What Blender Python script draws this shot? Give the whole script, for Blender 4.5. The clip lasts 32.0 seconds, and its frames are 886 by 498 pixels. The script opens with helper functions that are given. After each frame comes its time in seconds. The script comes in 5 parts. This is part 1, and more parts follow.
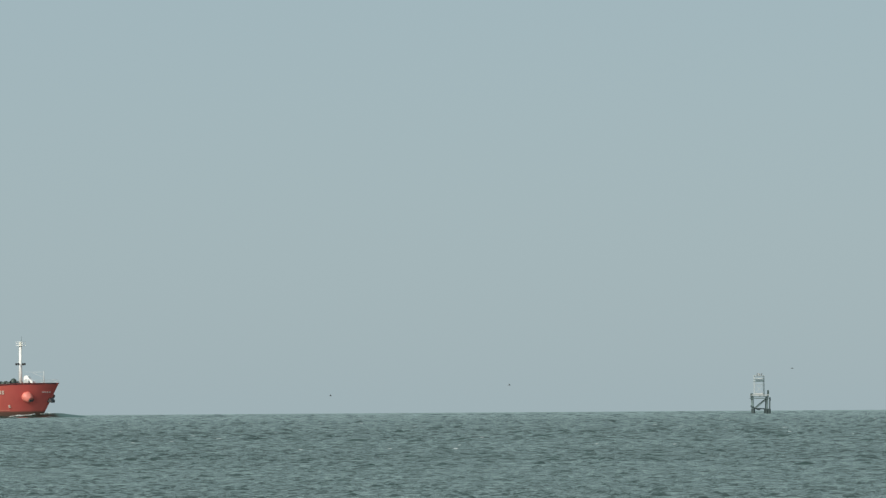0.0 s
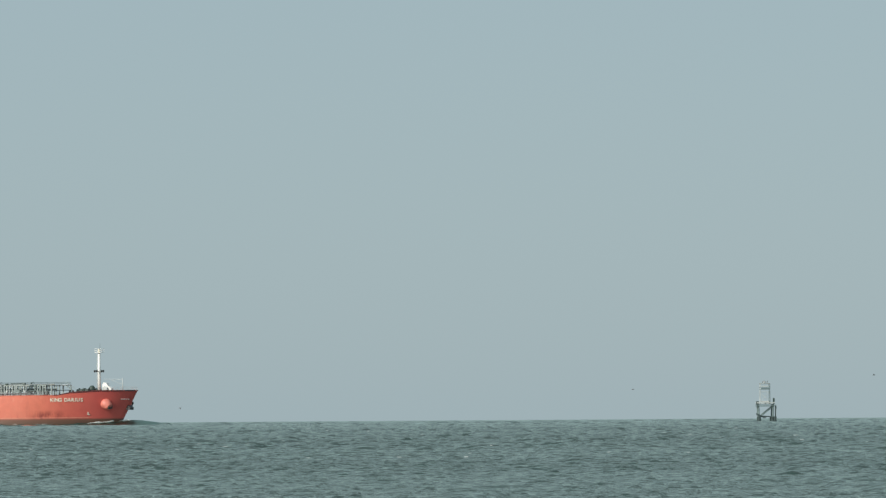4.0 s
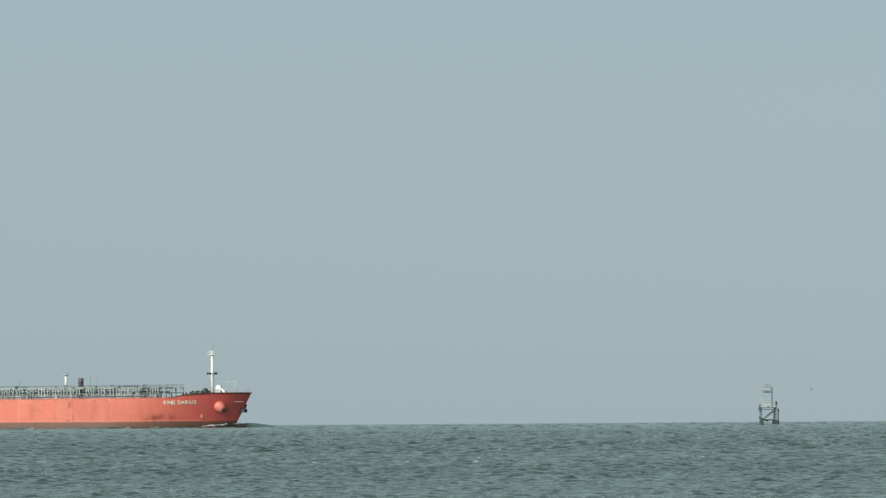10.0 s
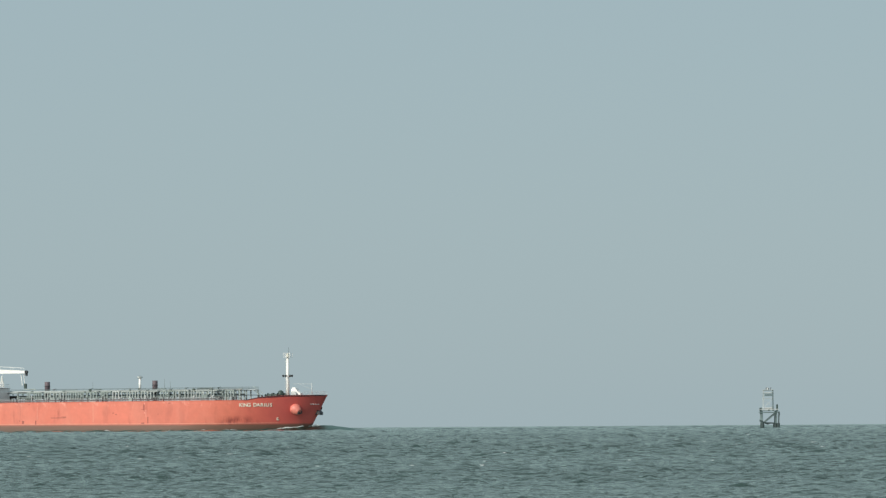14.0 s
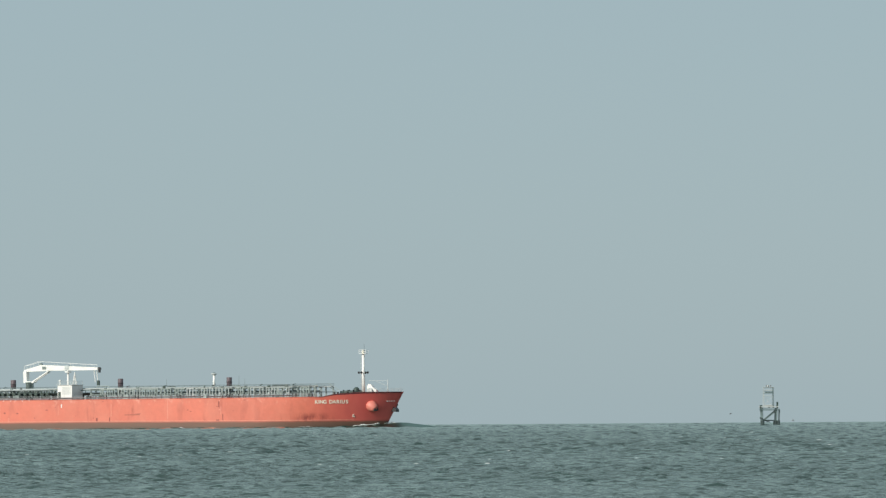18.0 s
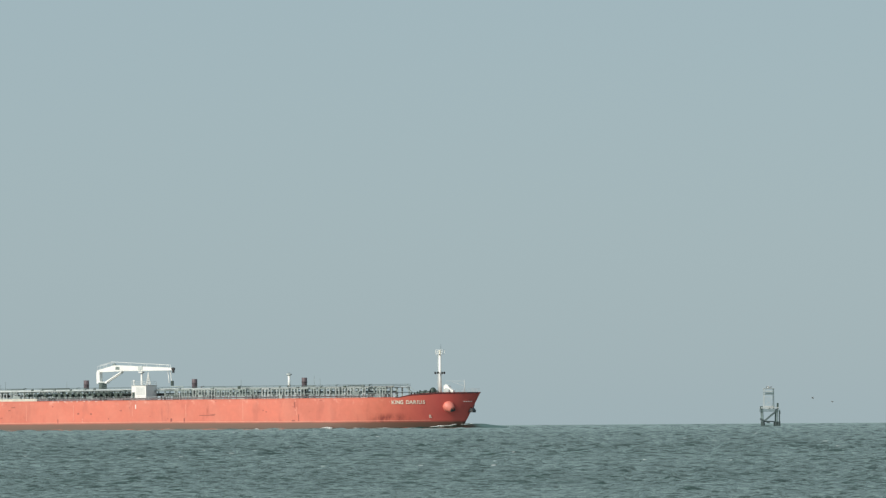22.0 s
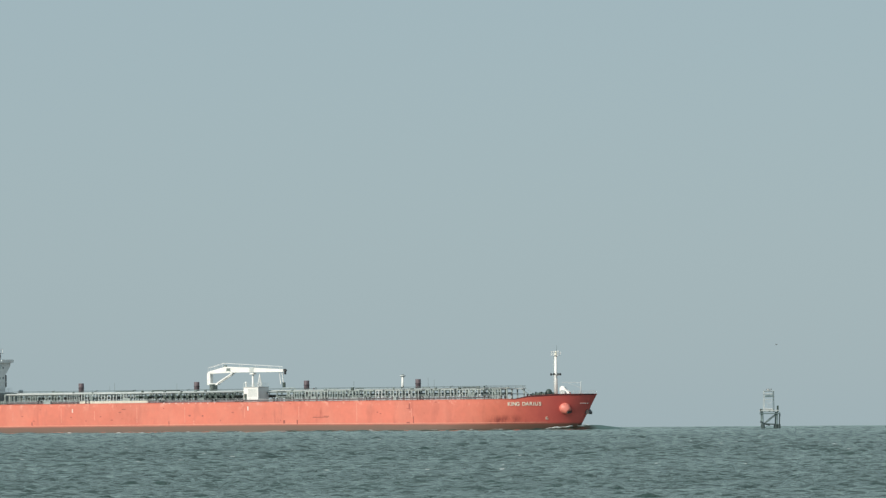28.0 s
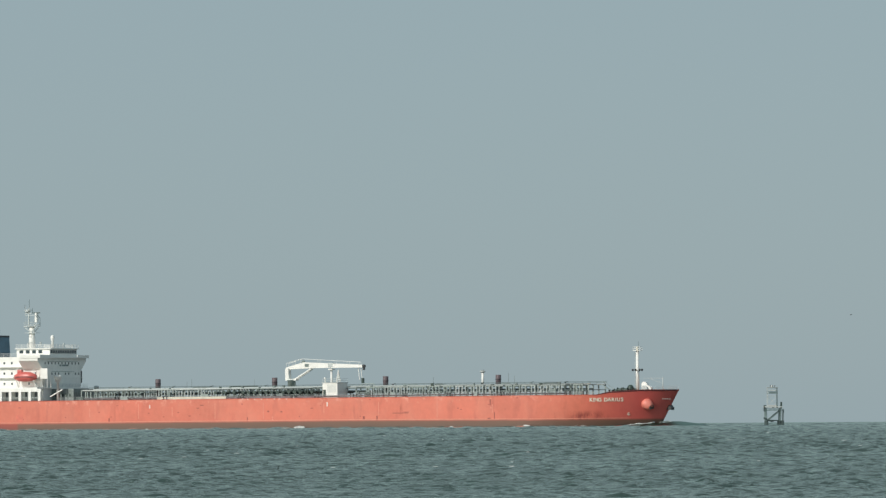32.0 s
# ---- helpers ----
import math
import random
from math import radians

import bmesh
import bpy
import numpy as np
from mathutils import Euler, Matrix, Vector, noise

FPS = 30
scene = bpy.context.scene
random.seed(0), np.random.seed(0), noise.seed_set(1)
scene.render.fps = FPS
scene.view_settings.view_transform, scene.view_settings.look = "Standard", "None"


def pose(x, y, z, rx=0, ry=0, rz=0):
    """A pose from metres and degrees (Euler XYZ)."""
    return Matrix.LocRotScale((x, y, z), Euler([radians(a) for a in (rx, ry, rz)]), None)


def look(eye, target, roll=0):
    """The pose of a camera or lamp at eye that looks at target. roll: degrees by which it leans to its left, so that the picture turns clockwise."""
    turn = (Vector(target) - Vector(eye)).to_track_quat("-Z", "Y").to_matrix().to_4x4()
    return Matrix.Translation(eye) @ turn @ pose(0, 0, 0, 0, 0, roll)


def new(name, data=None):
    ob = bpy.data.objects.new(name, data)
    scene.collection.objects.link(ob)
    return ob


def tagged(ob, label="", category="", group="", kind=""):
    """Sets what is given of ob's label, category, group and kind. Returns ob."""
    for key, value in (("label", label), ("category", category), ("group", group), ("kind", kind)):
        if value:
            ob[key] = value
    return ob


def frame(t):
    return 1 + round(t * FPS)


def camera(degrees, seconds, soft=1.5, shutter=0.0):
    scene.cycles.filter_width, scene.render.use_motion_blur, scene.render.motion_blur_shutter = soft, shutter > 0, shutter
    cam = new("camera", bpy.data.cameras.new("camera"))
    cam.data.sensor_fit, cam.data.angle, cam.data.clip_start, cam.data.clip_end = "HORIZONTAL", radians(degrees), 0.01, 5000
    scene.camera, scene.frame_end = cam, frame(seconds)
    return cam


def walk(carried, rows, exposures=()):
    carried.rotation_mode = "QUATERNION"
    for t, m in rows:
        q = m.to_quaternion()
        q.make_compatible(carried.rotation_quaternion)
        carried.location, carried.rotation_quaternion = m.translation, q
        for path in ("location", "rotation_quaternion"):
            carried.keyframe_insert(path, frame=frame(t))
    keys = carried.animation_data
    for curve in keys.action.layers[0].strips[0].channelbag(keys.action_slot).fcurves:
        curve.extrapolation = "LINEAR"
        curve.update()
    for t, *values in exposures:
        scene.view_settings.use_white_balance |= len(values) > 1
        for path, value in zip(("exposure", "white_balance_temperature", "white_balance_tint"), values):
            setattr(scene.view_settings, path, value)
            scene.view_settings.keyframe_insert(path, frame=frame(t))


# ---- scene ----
EYE = (0.0, 0.0, 2.0)
ROLL = -0.39
cam = camera(7.57, 32.0, soft=1.35)
walk(cam, [
    (0, look(EYE, (1.291, 1000, 25.709), ROLL)),
    (0.5, look(EYE, (1.291, 1000, 25.844), ROLL)),
    (1, look(EYE, (1.383, 1000, 25.971), ROLL)),
    (1.5, look(EYE, (1.097, 1000, 26.072), ROLL)),
    (2, look(EYE, (1.038, 1000, 26.190), ROLL)),
    (2.5, look(EYE, (0.886, 1000, 26.334), ROLL)),
    (3, look(EYE, (0.675, 1000, 26.528), ROLL)),
    (3.5, look(EYE, (0.531, 1000, 26.705), ROLL)),
    (5.5, look(EYE, (0.388, 1000, 27.262), ROLL)),
    (6, look(EYE, (0.388, 1000, 27.330), ROLL)),
    (6.5, look(EYE, (0.363, 1000, 27.347), ROLL)),
    (7, look(EYE, (0.295, 1000, 27.372), ROLL)),
    (7.5, look(EYE, (0.236, 1000, 27.448), ROLL)),
    (8, look(EYE, (0.127, 1000, 27.499), ROLL)),
    (8.5, look(EYE, (0.034, 1000, 27.541), ROLL)),
    (9, look(EYE, (0.025, 1000, 27.516), ROLL)),
    (9.5, look(EYE, (0.076, 1000, 27.516), ROLL)),
    (10, look(EYE, (0.067, 1000, 27.381), ROLL)),
    (10.5, look(EYE, (0.101, 1000, 27.381), ROLL)),
    (11, look(EYE, (0.127, 1000, 27.608), ROLL)),
    (11.5, look(EYE, (0.127, 1000, 27.853), ROLL)),
    (12, look(EYE, (0.127, 1000, 27.938), ROLL)),
    (12.5, look(EYE, (0.118, 1000, 27.887), ROLL)),
    (13, look(EYE, (0.101, 1000, 27.845), ROLL)),
    (13.5, look(EYE, (0.017, 1000, 27.777), ROLL)),
    (14, look(EYE, (-0.042, 1000, 27.845), ROLL)),
    (14.5, look(EYE, (-0.101, 1000, 27.853), ROLL)),
    (16.5, look(EYE, (-0.051, 1000, 27.735), ROLL)),
    (17, look(EYE, (-0.110, 1000, 27.608), ROLL)),
    (17.5, look(EYE, (-0.118, 1000, 27.381), ROLL)),
    (18, look(EYE, (-0.076, 1000, 27.465), ROLL)),
    (18.5, look(EYE, (-0.017, 1000, 27.507), ROLL)),
    (19, look(EYE, (-0.017, 1000, 27.625), ROLL)),
    (19.5, look(EYE, (-0.076, 1000, 27.634), ROLL)),
    (20, look(EYE, (-0.017, 1000, 27.684), ROLL)),
    (20.5, look(EYE, (-0.025, 1000, 27.710), ROLL)),
    (21, look(EYE, (-0.101, 1000, 27.625), ROLL)),
    (21.5, look(EYE, (-0.127, 1000, 27.608), ROLL)),
    (22, look(EYE, (-0.127, 1000, 27.625), ROLL)),
    (22.5, look(EYE, (-0.127, 1000, 27.710), ROLL)),
    (23, look(EYE, (-0.127, 1000, 27.684), ROLL)),
    (23.5, look(EYE, (-0.152, 1000, 27.617), ROLL)),
    (24, look(EYE, (-0.261, 1000, 27.617), ROLL)),
    (24.5, look(EYE, (-0.380, 1000, 27.634), ROLL)),
    (25, look(EYE, (-0.456, 1000, 27.634), ROLL)),
    (25.5, look(EYE, (-0.388, 1000, 27.735), ROLL)),
    (27.5, look(EYE, (-0.135, 1000, 28.106), ROLL)),
    (28, look(EYE, (-0.135, 1000, 28.014), ROLL)),
    (28.5, look(EYE, (-0.152, 1000, 27.997), ROLL)),
    (29, look(EYE, (-0.152, 1000, 28.022), ROLL)),
    (29.5, look(EYE, (-0.261, 1000, 28.157), ROLL)),
    (30, look(EYE, (-0.388, 1000, 28.241), ROLL)),
    (30.5, look(EYE, (-0.506, 1000, 28.208), ROLL)),
    (31, look(EYE, (-0.574, 1000, 28.039), ROLL)),
    (31.5, look(EYE, (-0.624, 1000, 27.786), ROLL)),
    (32, look(EYE, (-0.658, 1000, 27.482), ROLL)),
], exposures=[(0, -0.03), (31, -0.03), (31.5, -0.09), (32, -0.24)])

# ---- world and sun ----
SUN_AZ = math.atan2(-0.75, -0.66)
SUN_EL = radians(31)
world = bpy.data.worlds.new("hazy_sky")
world.use_nodes = True
scene.world = world
wn, wl = world.node_tree.nodes, world.node_tree.links
sky = wn.new("ShaderNodeTexSky")
sky.sky_type = "NISHITA"
sky.sun_disc = False
sky.sun_elevation, sky.sun_rotation = SUN_EL, SUN_AZ
sky.air_density, sky.dust_density, sky.ozone_density = 1.0, 0.6, 2.0
haze = wn.new("ShaderNodeMix")
haze.data_type = "RGBA"
haze.inputs[0].default_value = 0.86
haze.inputs[7].default_value = (3.34, 4.42, 4.93, 1.0)
wl.new(sky.outputs[0], haze.inputs[6])
wl.new(haze.outputs[2], wn["Background"].inputs[0])
wn["Background"].inputs[1].default_value = 0.102

sun_data = bpy.data.lights.new("sun", "SUN")
sun_data.energy, sun_data.angle, sun_data.color = 3.80, radians(0.6), (1.0, 0.945, 0.86)
sun = new("sun", sun_data)
SUN_DIR = Vector((math.sin(SUN_AZ) * math.cos(SUN_EL), math.cos(SUN_AZ) * math.cos(SUN_EL), math.sin(SUN_EL)))
sun.matrix_world = look(SUN_DIR * 400, (0, 0, 0))


# ---- materials ----
def paint(name, color, rough=0.5, metal=0.0, vary=0.18, scale=0.6, rust=0.0, rust_color=(0.16, 0.05, 0.025), streak=False, bump=0.15):
    """Painted or bare surface: patchy tone at two scales, optional rust that runs down."""
    m = bpy.data.materials.new(name)
    m.use_nodes = True
    n, l = m.node_tree.nodes, m.node_tree.links
    b = n["Principled BSDF"]
    co = n.new("ShaderNodeTexCoord")
    big = n.new("ShaderNodeTexNoise")
    big.inputs["Scale"].default_value, big.inputs["Detail"].default_value = scale, 5
    fine = n.new("ShaderNodeTexNoise")
    fine.inputs["Scale"].default_value, fine.inputs["Detail"].default_value = scale * 9, 4
    l.new(co.outputs["Object"], big.inputs["Vector"])
    l.new(co.outputs["Object"], fine.inputs["Vector"])
    add = n.new("ShaderNodeMath")
    add.operation = "MULTIPLY_ADD"
    add.inputs[1].default_value = 0.45
    l.new(fine.outputs["Fac"], add.inputs[0])
    l.new(big.outputs["Fac"], add.inputs[2])
    ramp = n.new("ShaderNodeValToRGB")
    lo, hi = [max(0.0, c * (1 - vary)) for c in color], [min(1.0, c * (1 + vary)) for c in color]
    ramp.color_ramp.elements[0].position, ramp.color_ramp.elements[0].color = 0.5, (*lo, 1)
    ramp.color_ramp.elements[1].position, ramp.color_ramp.elements[1].color = 0.95, (*hi, 1)
    l.new(add.outputs[0], ramp.inputs[0])
    out = ramp.outputs[0]
    if rust:
        mp = n.new("ShaderNodeMapping")
        mp.inputs["Scale"].default_value = (1.0, 1.0, 0.22) if streak else (1, 1, 1)
        l.new(co.outputs["Object"], mp.inputs["Vector"])
        rn = n.new("ShaderNodeTexNoise")
        rn.inputs["Scale"].default_value, rn.inputs["Detail"].default_value, rn.inputs["Roughness"].default_value = scale * 1.7, 8, 0.7
        l.new(mp.outputs[0], rn.inputs["Vector"])
        rr = n.new("ShaderNodeValToRGB")
        rr.color_ramp.elements[0].position, rr.color_ramp.elements[1].position = 0.68 - rust * 0.2, 0.78 - rust * 0.1
        l.new(rn.outputs["Fac"], rr.inputs[0])
        mx = n.new("ShaderNodeMix")
        mx.data_type = "RGBA"
        l.new(rr.outputs[0], mx.inputs[0])
        l.new(out, mx.inputs[6])
        mx.inputs[7].default_value = (*rust_color, 1)
        out = mx.outputs[2]
    l.new(out, b.inputs["Base Color"])
    b.inputs["Roughness"].default_value, b.inputs["Metallic"].default_value = rough, metal
    if bump:
        bp = n.new("ShaderNodeBump")
        bp.inputs["Strength"].default_value, bp.inputs["Distance"].default_value = bump, 0.03
        l.new(fine.outputs["Fac"], bp.inputs["Height"])
        l.new(bp.outputs[0], b.inputs["Normal"])
    return m


def hull_paint():
    """Faded red topside paint over a darker brown-red band near the waterline, with scuffs and run-down stains."""
    m = paint("hull_red_paint", (0.66, 0.176, 0.116), 0.45, 0, 0.10, 0.09, 0.25, (0.40, 0.075, 0.05), True, 0.1)
    n, l = m.node_tree.nodes, m.node_tree.links
    b = n["Principled BSDF"]
    src = b.inputs["Base Color"].links[0].from_socket
    co = n.new("ShaderNodeTexCoord")
    sep = n.new("ShaderNodeSeparateXYZ")
    l.new(co.outputs["Object"], sep.inputs[0])
    # scuffs low on the side
    mp = n.new("ShaderNodeMapping")
    mp.inputs["Scale"].default_value = (0.35, 0.35, 0.12)
    l.new(co.outputs["Object"], mp.inputs["Vector"])
    sn = n.new("ShaderNodeTexNoise")
    sn.inputs["Scale"].default_value, sn.inputs["Detail"].default_value = 1.0, 7
    l.new(mp.outputs[0], sn.inputs["Vector"])
    sr = n.new("ShaderNodeValToRGB")
    sr.color_ramp.elements[0].position, sr.color_ramp.elements[1].position = 0.56, 0.72
    l.new(sn.outputs["Fac"], sr.inputs[0])
    m1 = n.new("ShaderNodeMix")
    m1.data_type = "RGBA"
    half = n.new("ShaderNodeMath")
    half.operation = "MULTIPLY"
    half.inputs[1].default_value = 0.32
    l.new(sr.outputs[0], half.inputs[0])
    l.new(half.outputs[0], m1.inputs[0])
    l.new(src, m1.inputs[6])
    m1.inputs[7].default_value = (0.36, 0.075, 0.055, 1)
    # band of bottom paint below 2.3 m, with an uneven worn edge
    wob = n.new("ShaderNodeMath")
    wob.operation = "MULTIPLY_ADD"
    wob.inputs[1].default_value = 0.3
    l.new(sn.outputs["Fac"], wob.inputs[0])
    rise = n.new("ShaderNodeMapRange")
    rise.inputs[1].default_value, rise.inputs[2].default_value, rise.inputs[3].default_value, rise.inputs[4].default_value = -75.0, -25.0, -0.28, 0.0
    l.new(sep.outputs[0], rise.inputs[0])
    level = n.new("ShaderNodeMath")
    l.new(sep.outputs[2], level.inputs[0])
    l.new(rise.outputs[0], level.inputs[1])
    l.new(level.outputs[0], wob.inputs[2])
    edge = n.new("ShaderNodeValToRGB")
    edge.color_ramp.elements[0].position, edge.color_ramp.elements[1].position = 0.195, 0.248
    sc = n.new("ShaderNodeMath")
    sc.operation = "MULTIPLY"
    sc.inputs[1].default_value = 0.1
    l.new(wob.outputs[0], sc.inputs[0])
    l.new(sc.outputs[0], edge.inputs[0])
    m2 = n.new("ShaderNodeMix")
    m2.data_type = "RGBA"
    l.new(edge.outputs[0], m2.inputs[0])
    aft = n.new("ShaderNodeMapRange")
    aft.inputs[1].default_value, aft.inputs[2].default_value = -181.0, -180.4
    l.new(sep.outputs[0], aft.inputs[0])
    bottom = n.new("ShaderNodeMix")
    bottom.data_type = "RGBA"
    l.new(aft.outputs[0], bottom.inputs[0])
    bottom.inputs[6].default_value, bottom.inputs[7].default_value = (0.30, 0.062, 0.048, 1), (0.170, 0.086, 0.062, 1)
    # band turns olive-brown towards the waterline
    low_fade = n.new("ShaderNodeMapRange")
    low_fade.inputs[1].default_value, low_fade.inputs[2].default_value, low_fade.inputs[3].default_value, low_fade.inputs[4].default_value = 0.4, 1.6, 0.60, 0.0
    l.new(wob.outputs[0], low_fade.inputs[0])
    olive_low = n.new("ShaderNodeMix")
    olive_low.data_type = "RGBA"
    l.new(low_fade.outputs[0], olive_low.inputs[0])
    l.new(bottom.outputs[2], olive_low.inputs[6])
    olive_low.inputs[7].default_value = (0.085, 0.088, 0.066, 1)
    l.new(olive_low.outputs[2], m2.inputs[6])
    # pale chalky runs from the deck edge down
    mc = n.new("ShaderNodeMapping")
    mc.inputs["Scale"].default_value = (0.16, 0.16, 0.07)
    l.new(co.outputs["Object"], mc.inputs["Vector"])
    cn = n.new("ShaderNodeTexNoise")
    cn.inputs["Scale"].default_value, cn.inputs["Detail"].default_value, cn.inputs["Roughness"].default_value = 1.0, 8, 0.65
    l.new(mc.outputs[0], cn.inputs["Vector"])
    cr = n.new("ShaderNodeMapRange")
    cr.inputs[1].default_value, cr.inputs[2].default_value, cr.inputs[3].default_value, cr.inputs[4].default_value = 0.46, 0.70, 0.0, 0.42
    l.new(cn.outputs["Fac"], cr.inputs[0])
    m3 = n.new("ShaderNodeMix")
    m3.data_type = "RGBA"
    l.new(cr.outputs[0], m3.inputs[0])
    l.new(m1.outputs[2], m3.inputs[6])
    m3.inputs[7].default_value = (0.74, 0.27, 0.19, 1)
    # painted shade: deeper red where the bow turns away from the sun
    bow_shade = n.new("ShaderNodeMapRange")
    bow_shade.inputs[1].default_value, bow_shade.inputs[2].default_value, bow_shade.inputs[3].default_value, bow_shade.inputs[4].default_value = -11.0, 3.5, 0.0, 0.76
    l.new(sep.outputs[0], bow_shade.inputs[0])
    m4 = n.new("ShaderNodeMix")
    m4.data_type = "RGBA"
    l.new(bow_shade.outputs[0], m4.inputs[0])
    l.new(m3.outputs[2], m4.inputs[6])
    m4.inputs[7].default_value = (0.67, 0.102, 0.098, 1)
    # smeared rust where tugs and fenders rub the shoulder of the bow
    spots = []
    for axis, centre, reach in ((0, -9.0, 6.0), (2, 2.7, 1.9)):
        off = n.new("ShaderNodeMath")
        off.operation = "SUBTRACT"
        off.inputs[1].default_value = centre
        l.new(sep.outputs[axis], off.inputs[0])
        gap = n.new("ShaderNodeMath")
        gap.operation = "ABSOLUTE"
        l.new(off.outputs[0], gap.inputs[0])
        near = n.new("ShaderNodeMapRange")
        near.inputs[1].default_value, near.inputs[2].default_value, near.inputs[3].default_value, near.inputs[4].default_value = 0.25 * reach, reach, 1.0, 0.0
        l.new(gap.outputs[0], near.inputs[0])
        spots.append(near.outputs[0])
    both = n.new("ShaderNodeMath")
    both.operation = "MULTIPLY"
    l.new(spots[0], both.inputs[0])
    l.new(spots[1], both.inputs[1])
    mr = n.new("ShaderNodeMapping")
    mr.inputs["Scale"].default_value = (0.85, 0.85, 0.25)
    l.new(co.outputs["Object"], mr.inputs["Vector"])
    rub = n.new("ShaderNodeTexNoise")
    rub.inputs["Scale"].default_value, rub.inputs["Detail"].default_value, rub.inputs["Roughness"].default_value = 1.0, 5, 0.6
    l.new(mr.outputs[0], rub.inputs["Vector"])
    rubr = n.new("ShaderNodeMapRange")
    rubr.inputs[1].default_value, rubr.inputs[2].default_value, rubr.inputs[3].default_value, rubr.inputs[4].default_value = 0.40, 0.60, 0.1, 1.0
    l.new(rub.outputs["Fac"], rubr.inputs[0])
    rubf = n.new("ShaderNodeMath")
    rubf.operation = "MULTIPLY"
    l.new(both.outputs[0], rubf.inputs[0])
    l.new(rubr.outputs[0], rubf.inputs[1])
    m5 = n.new("ShaderNodeMix")
    m5.data_type = "RGBA"
    l.new(rubf.outputs[0], m5.inputs[0])
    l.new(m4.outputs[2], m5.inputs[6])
    m5.inputs[7].default_value = (0.27, 0.055, 0.045, 1)
    # bare, chalky wear under the deck edge
    high = n.new("ShaderNodeMapRange")
    high.inputs[1].default_value, high.inputs[2].default_value, high.inputs[3].default_value, high.inputs[4].default_value = 6.6, 8.6, 0.0, 0.9
    l.new(sep.outputs[2], high.inputs[0])
    mw = n.new("ShaderNodeMapping")
    mw.inputs["Scale"].default_value = (0.5, 0.5, 0.4)
    l.new(co.outputs["Object"], mw.inputs["Vector"])
    wn_ = n.new("ShaderNodeTexNoise")
    wn_.inputs["Scale"].default_value, wn_.inputs["Detail"].default_value, wn_.inputs["Roughness"].default_value = 1.0, 6, 0.7
    l.new(mw.outputs[0], wn_.inputs["Vector"])
    worn = n.new("ShaderNodeMapRange")
    worn.inputs[1].default_value, worn.inputs[2].default_value = 0.54, 0.64
    l.new(wn_.outputs["Fac"], worn.inputs[0])
    wear = n.new("ShaderNodeMath")
    wear.operation = "MULTIPLY"
    l.new(high.outputs[0], wear.inputs[0])
    l.new(worn.outputs[0], wear.inputs[1])
    m6 = n.new("ShaderNodeMix")
    m6.data_type = "RGBA"
    midship = n.new("ShaderNodeMapRange")
    midship.inputs[1].default_value, midship.inputs[2].default_value, midship.inputs[3].default_value, midship.inputs[4].default_value = -14.0, -9.0, 1.0, 0.0
    l.new(sep.outputs[0], midship.inputs[0])
    where = n.new("ShaderNodeMath")
    where.operation = "MULTIPLY"
    l.new(wear.outputs[0], where.inputs[0])
    l.new(midship.outputs[0], where.inputs[1])
    l.new(where.outputs[0], m6.inputs[0])
    l.new(m5.outputs[2], m6.inputs[6])
    m6.inputs[7].default_value = (0.78, 0.36, 0.28, 1)
    l.new(m6.outputs[2], m2.inputs[7])
    l.new(m2.outputs[2], b.inputs["Base Color"])
    return m


def sea_water(name, shine, rough):
    """Silty green-grey sea: dull green body under a glossy skin that tints its reflections by shine, roughened by
    ripples at three scales.
    """
    m = bpy.data.materials.new(name)
    m.use_nodes = True
    n, l = m.node_tree.nodes, m.node_tree.links
    n.remove(n["Principled BSDF"])
    co = n.new("ShaderNodeTexCoord")
    nz = n.new("ShaderNodeTexNoise")
    nz.inputs["Scale"].default_value, nz.inputs["Detail"].default_value = 0.02, 3
    l.new(co.outputs["Object"], nz.inputs["Vector"])
    ramp = n.new("ShaderNodeValToRGB")
    ramp.color_ramp.elements[0].position, ramp.color_ramp.elements[0].color = 0.35, (*SILT_DARK, 1)
    ramp.color_ramp.elements[1].position, ramp.color_ramp.elements[1].color = 0.65, (*SILT_PALE, 1)
    l.new(nz.outputs["Fac"], ramp.inputs[0])
    normal = None
    for scale, stretch, detail, strength, distance in ((0.07, (0.8, 1.1, 1.0), 2, 0.8, 0.7), (0.28, (0.8, 1.1, 1.0), 3, 0.8, 0.20), (1.6, (0.8, 1.2, 1.0), 6, 0.8, 0.05)):
        mp = n.new("ShaderNodeMapping")
        mp.inputs["Scale"].default_value = stretch
        l.new(co.outputs["Object"], mp.inputs["Vector"])
        rip = n.new("ShaderNodeTexNoise")
        rip.inputs["Scale"].default_value, rip.inputs["Detail"].default_value, rip.inputs["Roughness"].default_value = scale, detail, 0.65
        l.new(mp.outputs[0], rip.inputs["Vector"])
        bp = n.new("ShaderNodeBump")
        bp.inputs["Strength"].default_value, bp.inputs["Distance"].default_value = strength, distance
        l.new(rip.outputs["Fac"], bp.inputs["Height"])
        if normal:
            l.new(normal, bp.inputs["Normal"])
        normal = bp.outputs[0]
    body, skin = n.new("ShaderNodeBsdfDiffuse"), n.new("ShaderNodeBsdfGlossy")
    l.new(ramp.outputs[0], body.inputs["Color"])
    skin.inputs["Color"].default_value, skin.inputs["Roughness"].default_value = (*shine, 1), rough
    fr = n.new("ShaderNodeFresnel")
    fr.inputs["IOR"].default_value = 1.31
    for node in (body, skin, fr):
        l.new(normal, node.inputs["Normal"])
    mix = n.new("ShaderNodeMixShader")
    l.new(fr.outputs[0], mix.inputs[0])
    l.new(body.outputs[0], mix.inputs[1])
    l.new(skin.outputs[0], mix.inputs[2])
    l.new(mix.outputs[0], n["Material Output"].inputs["Surface"])
    return m


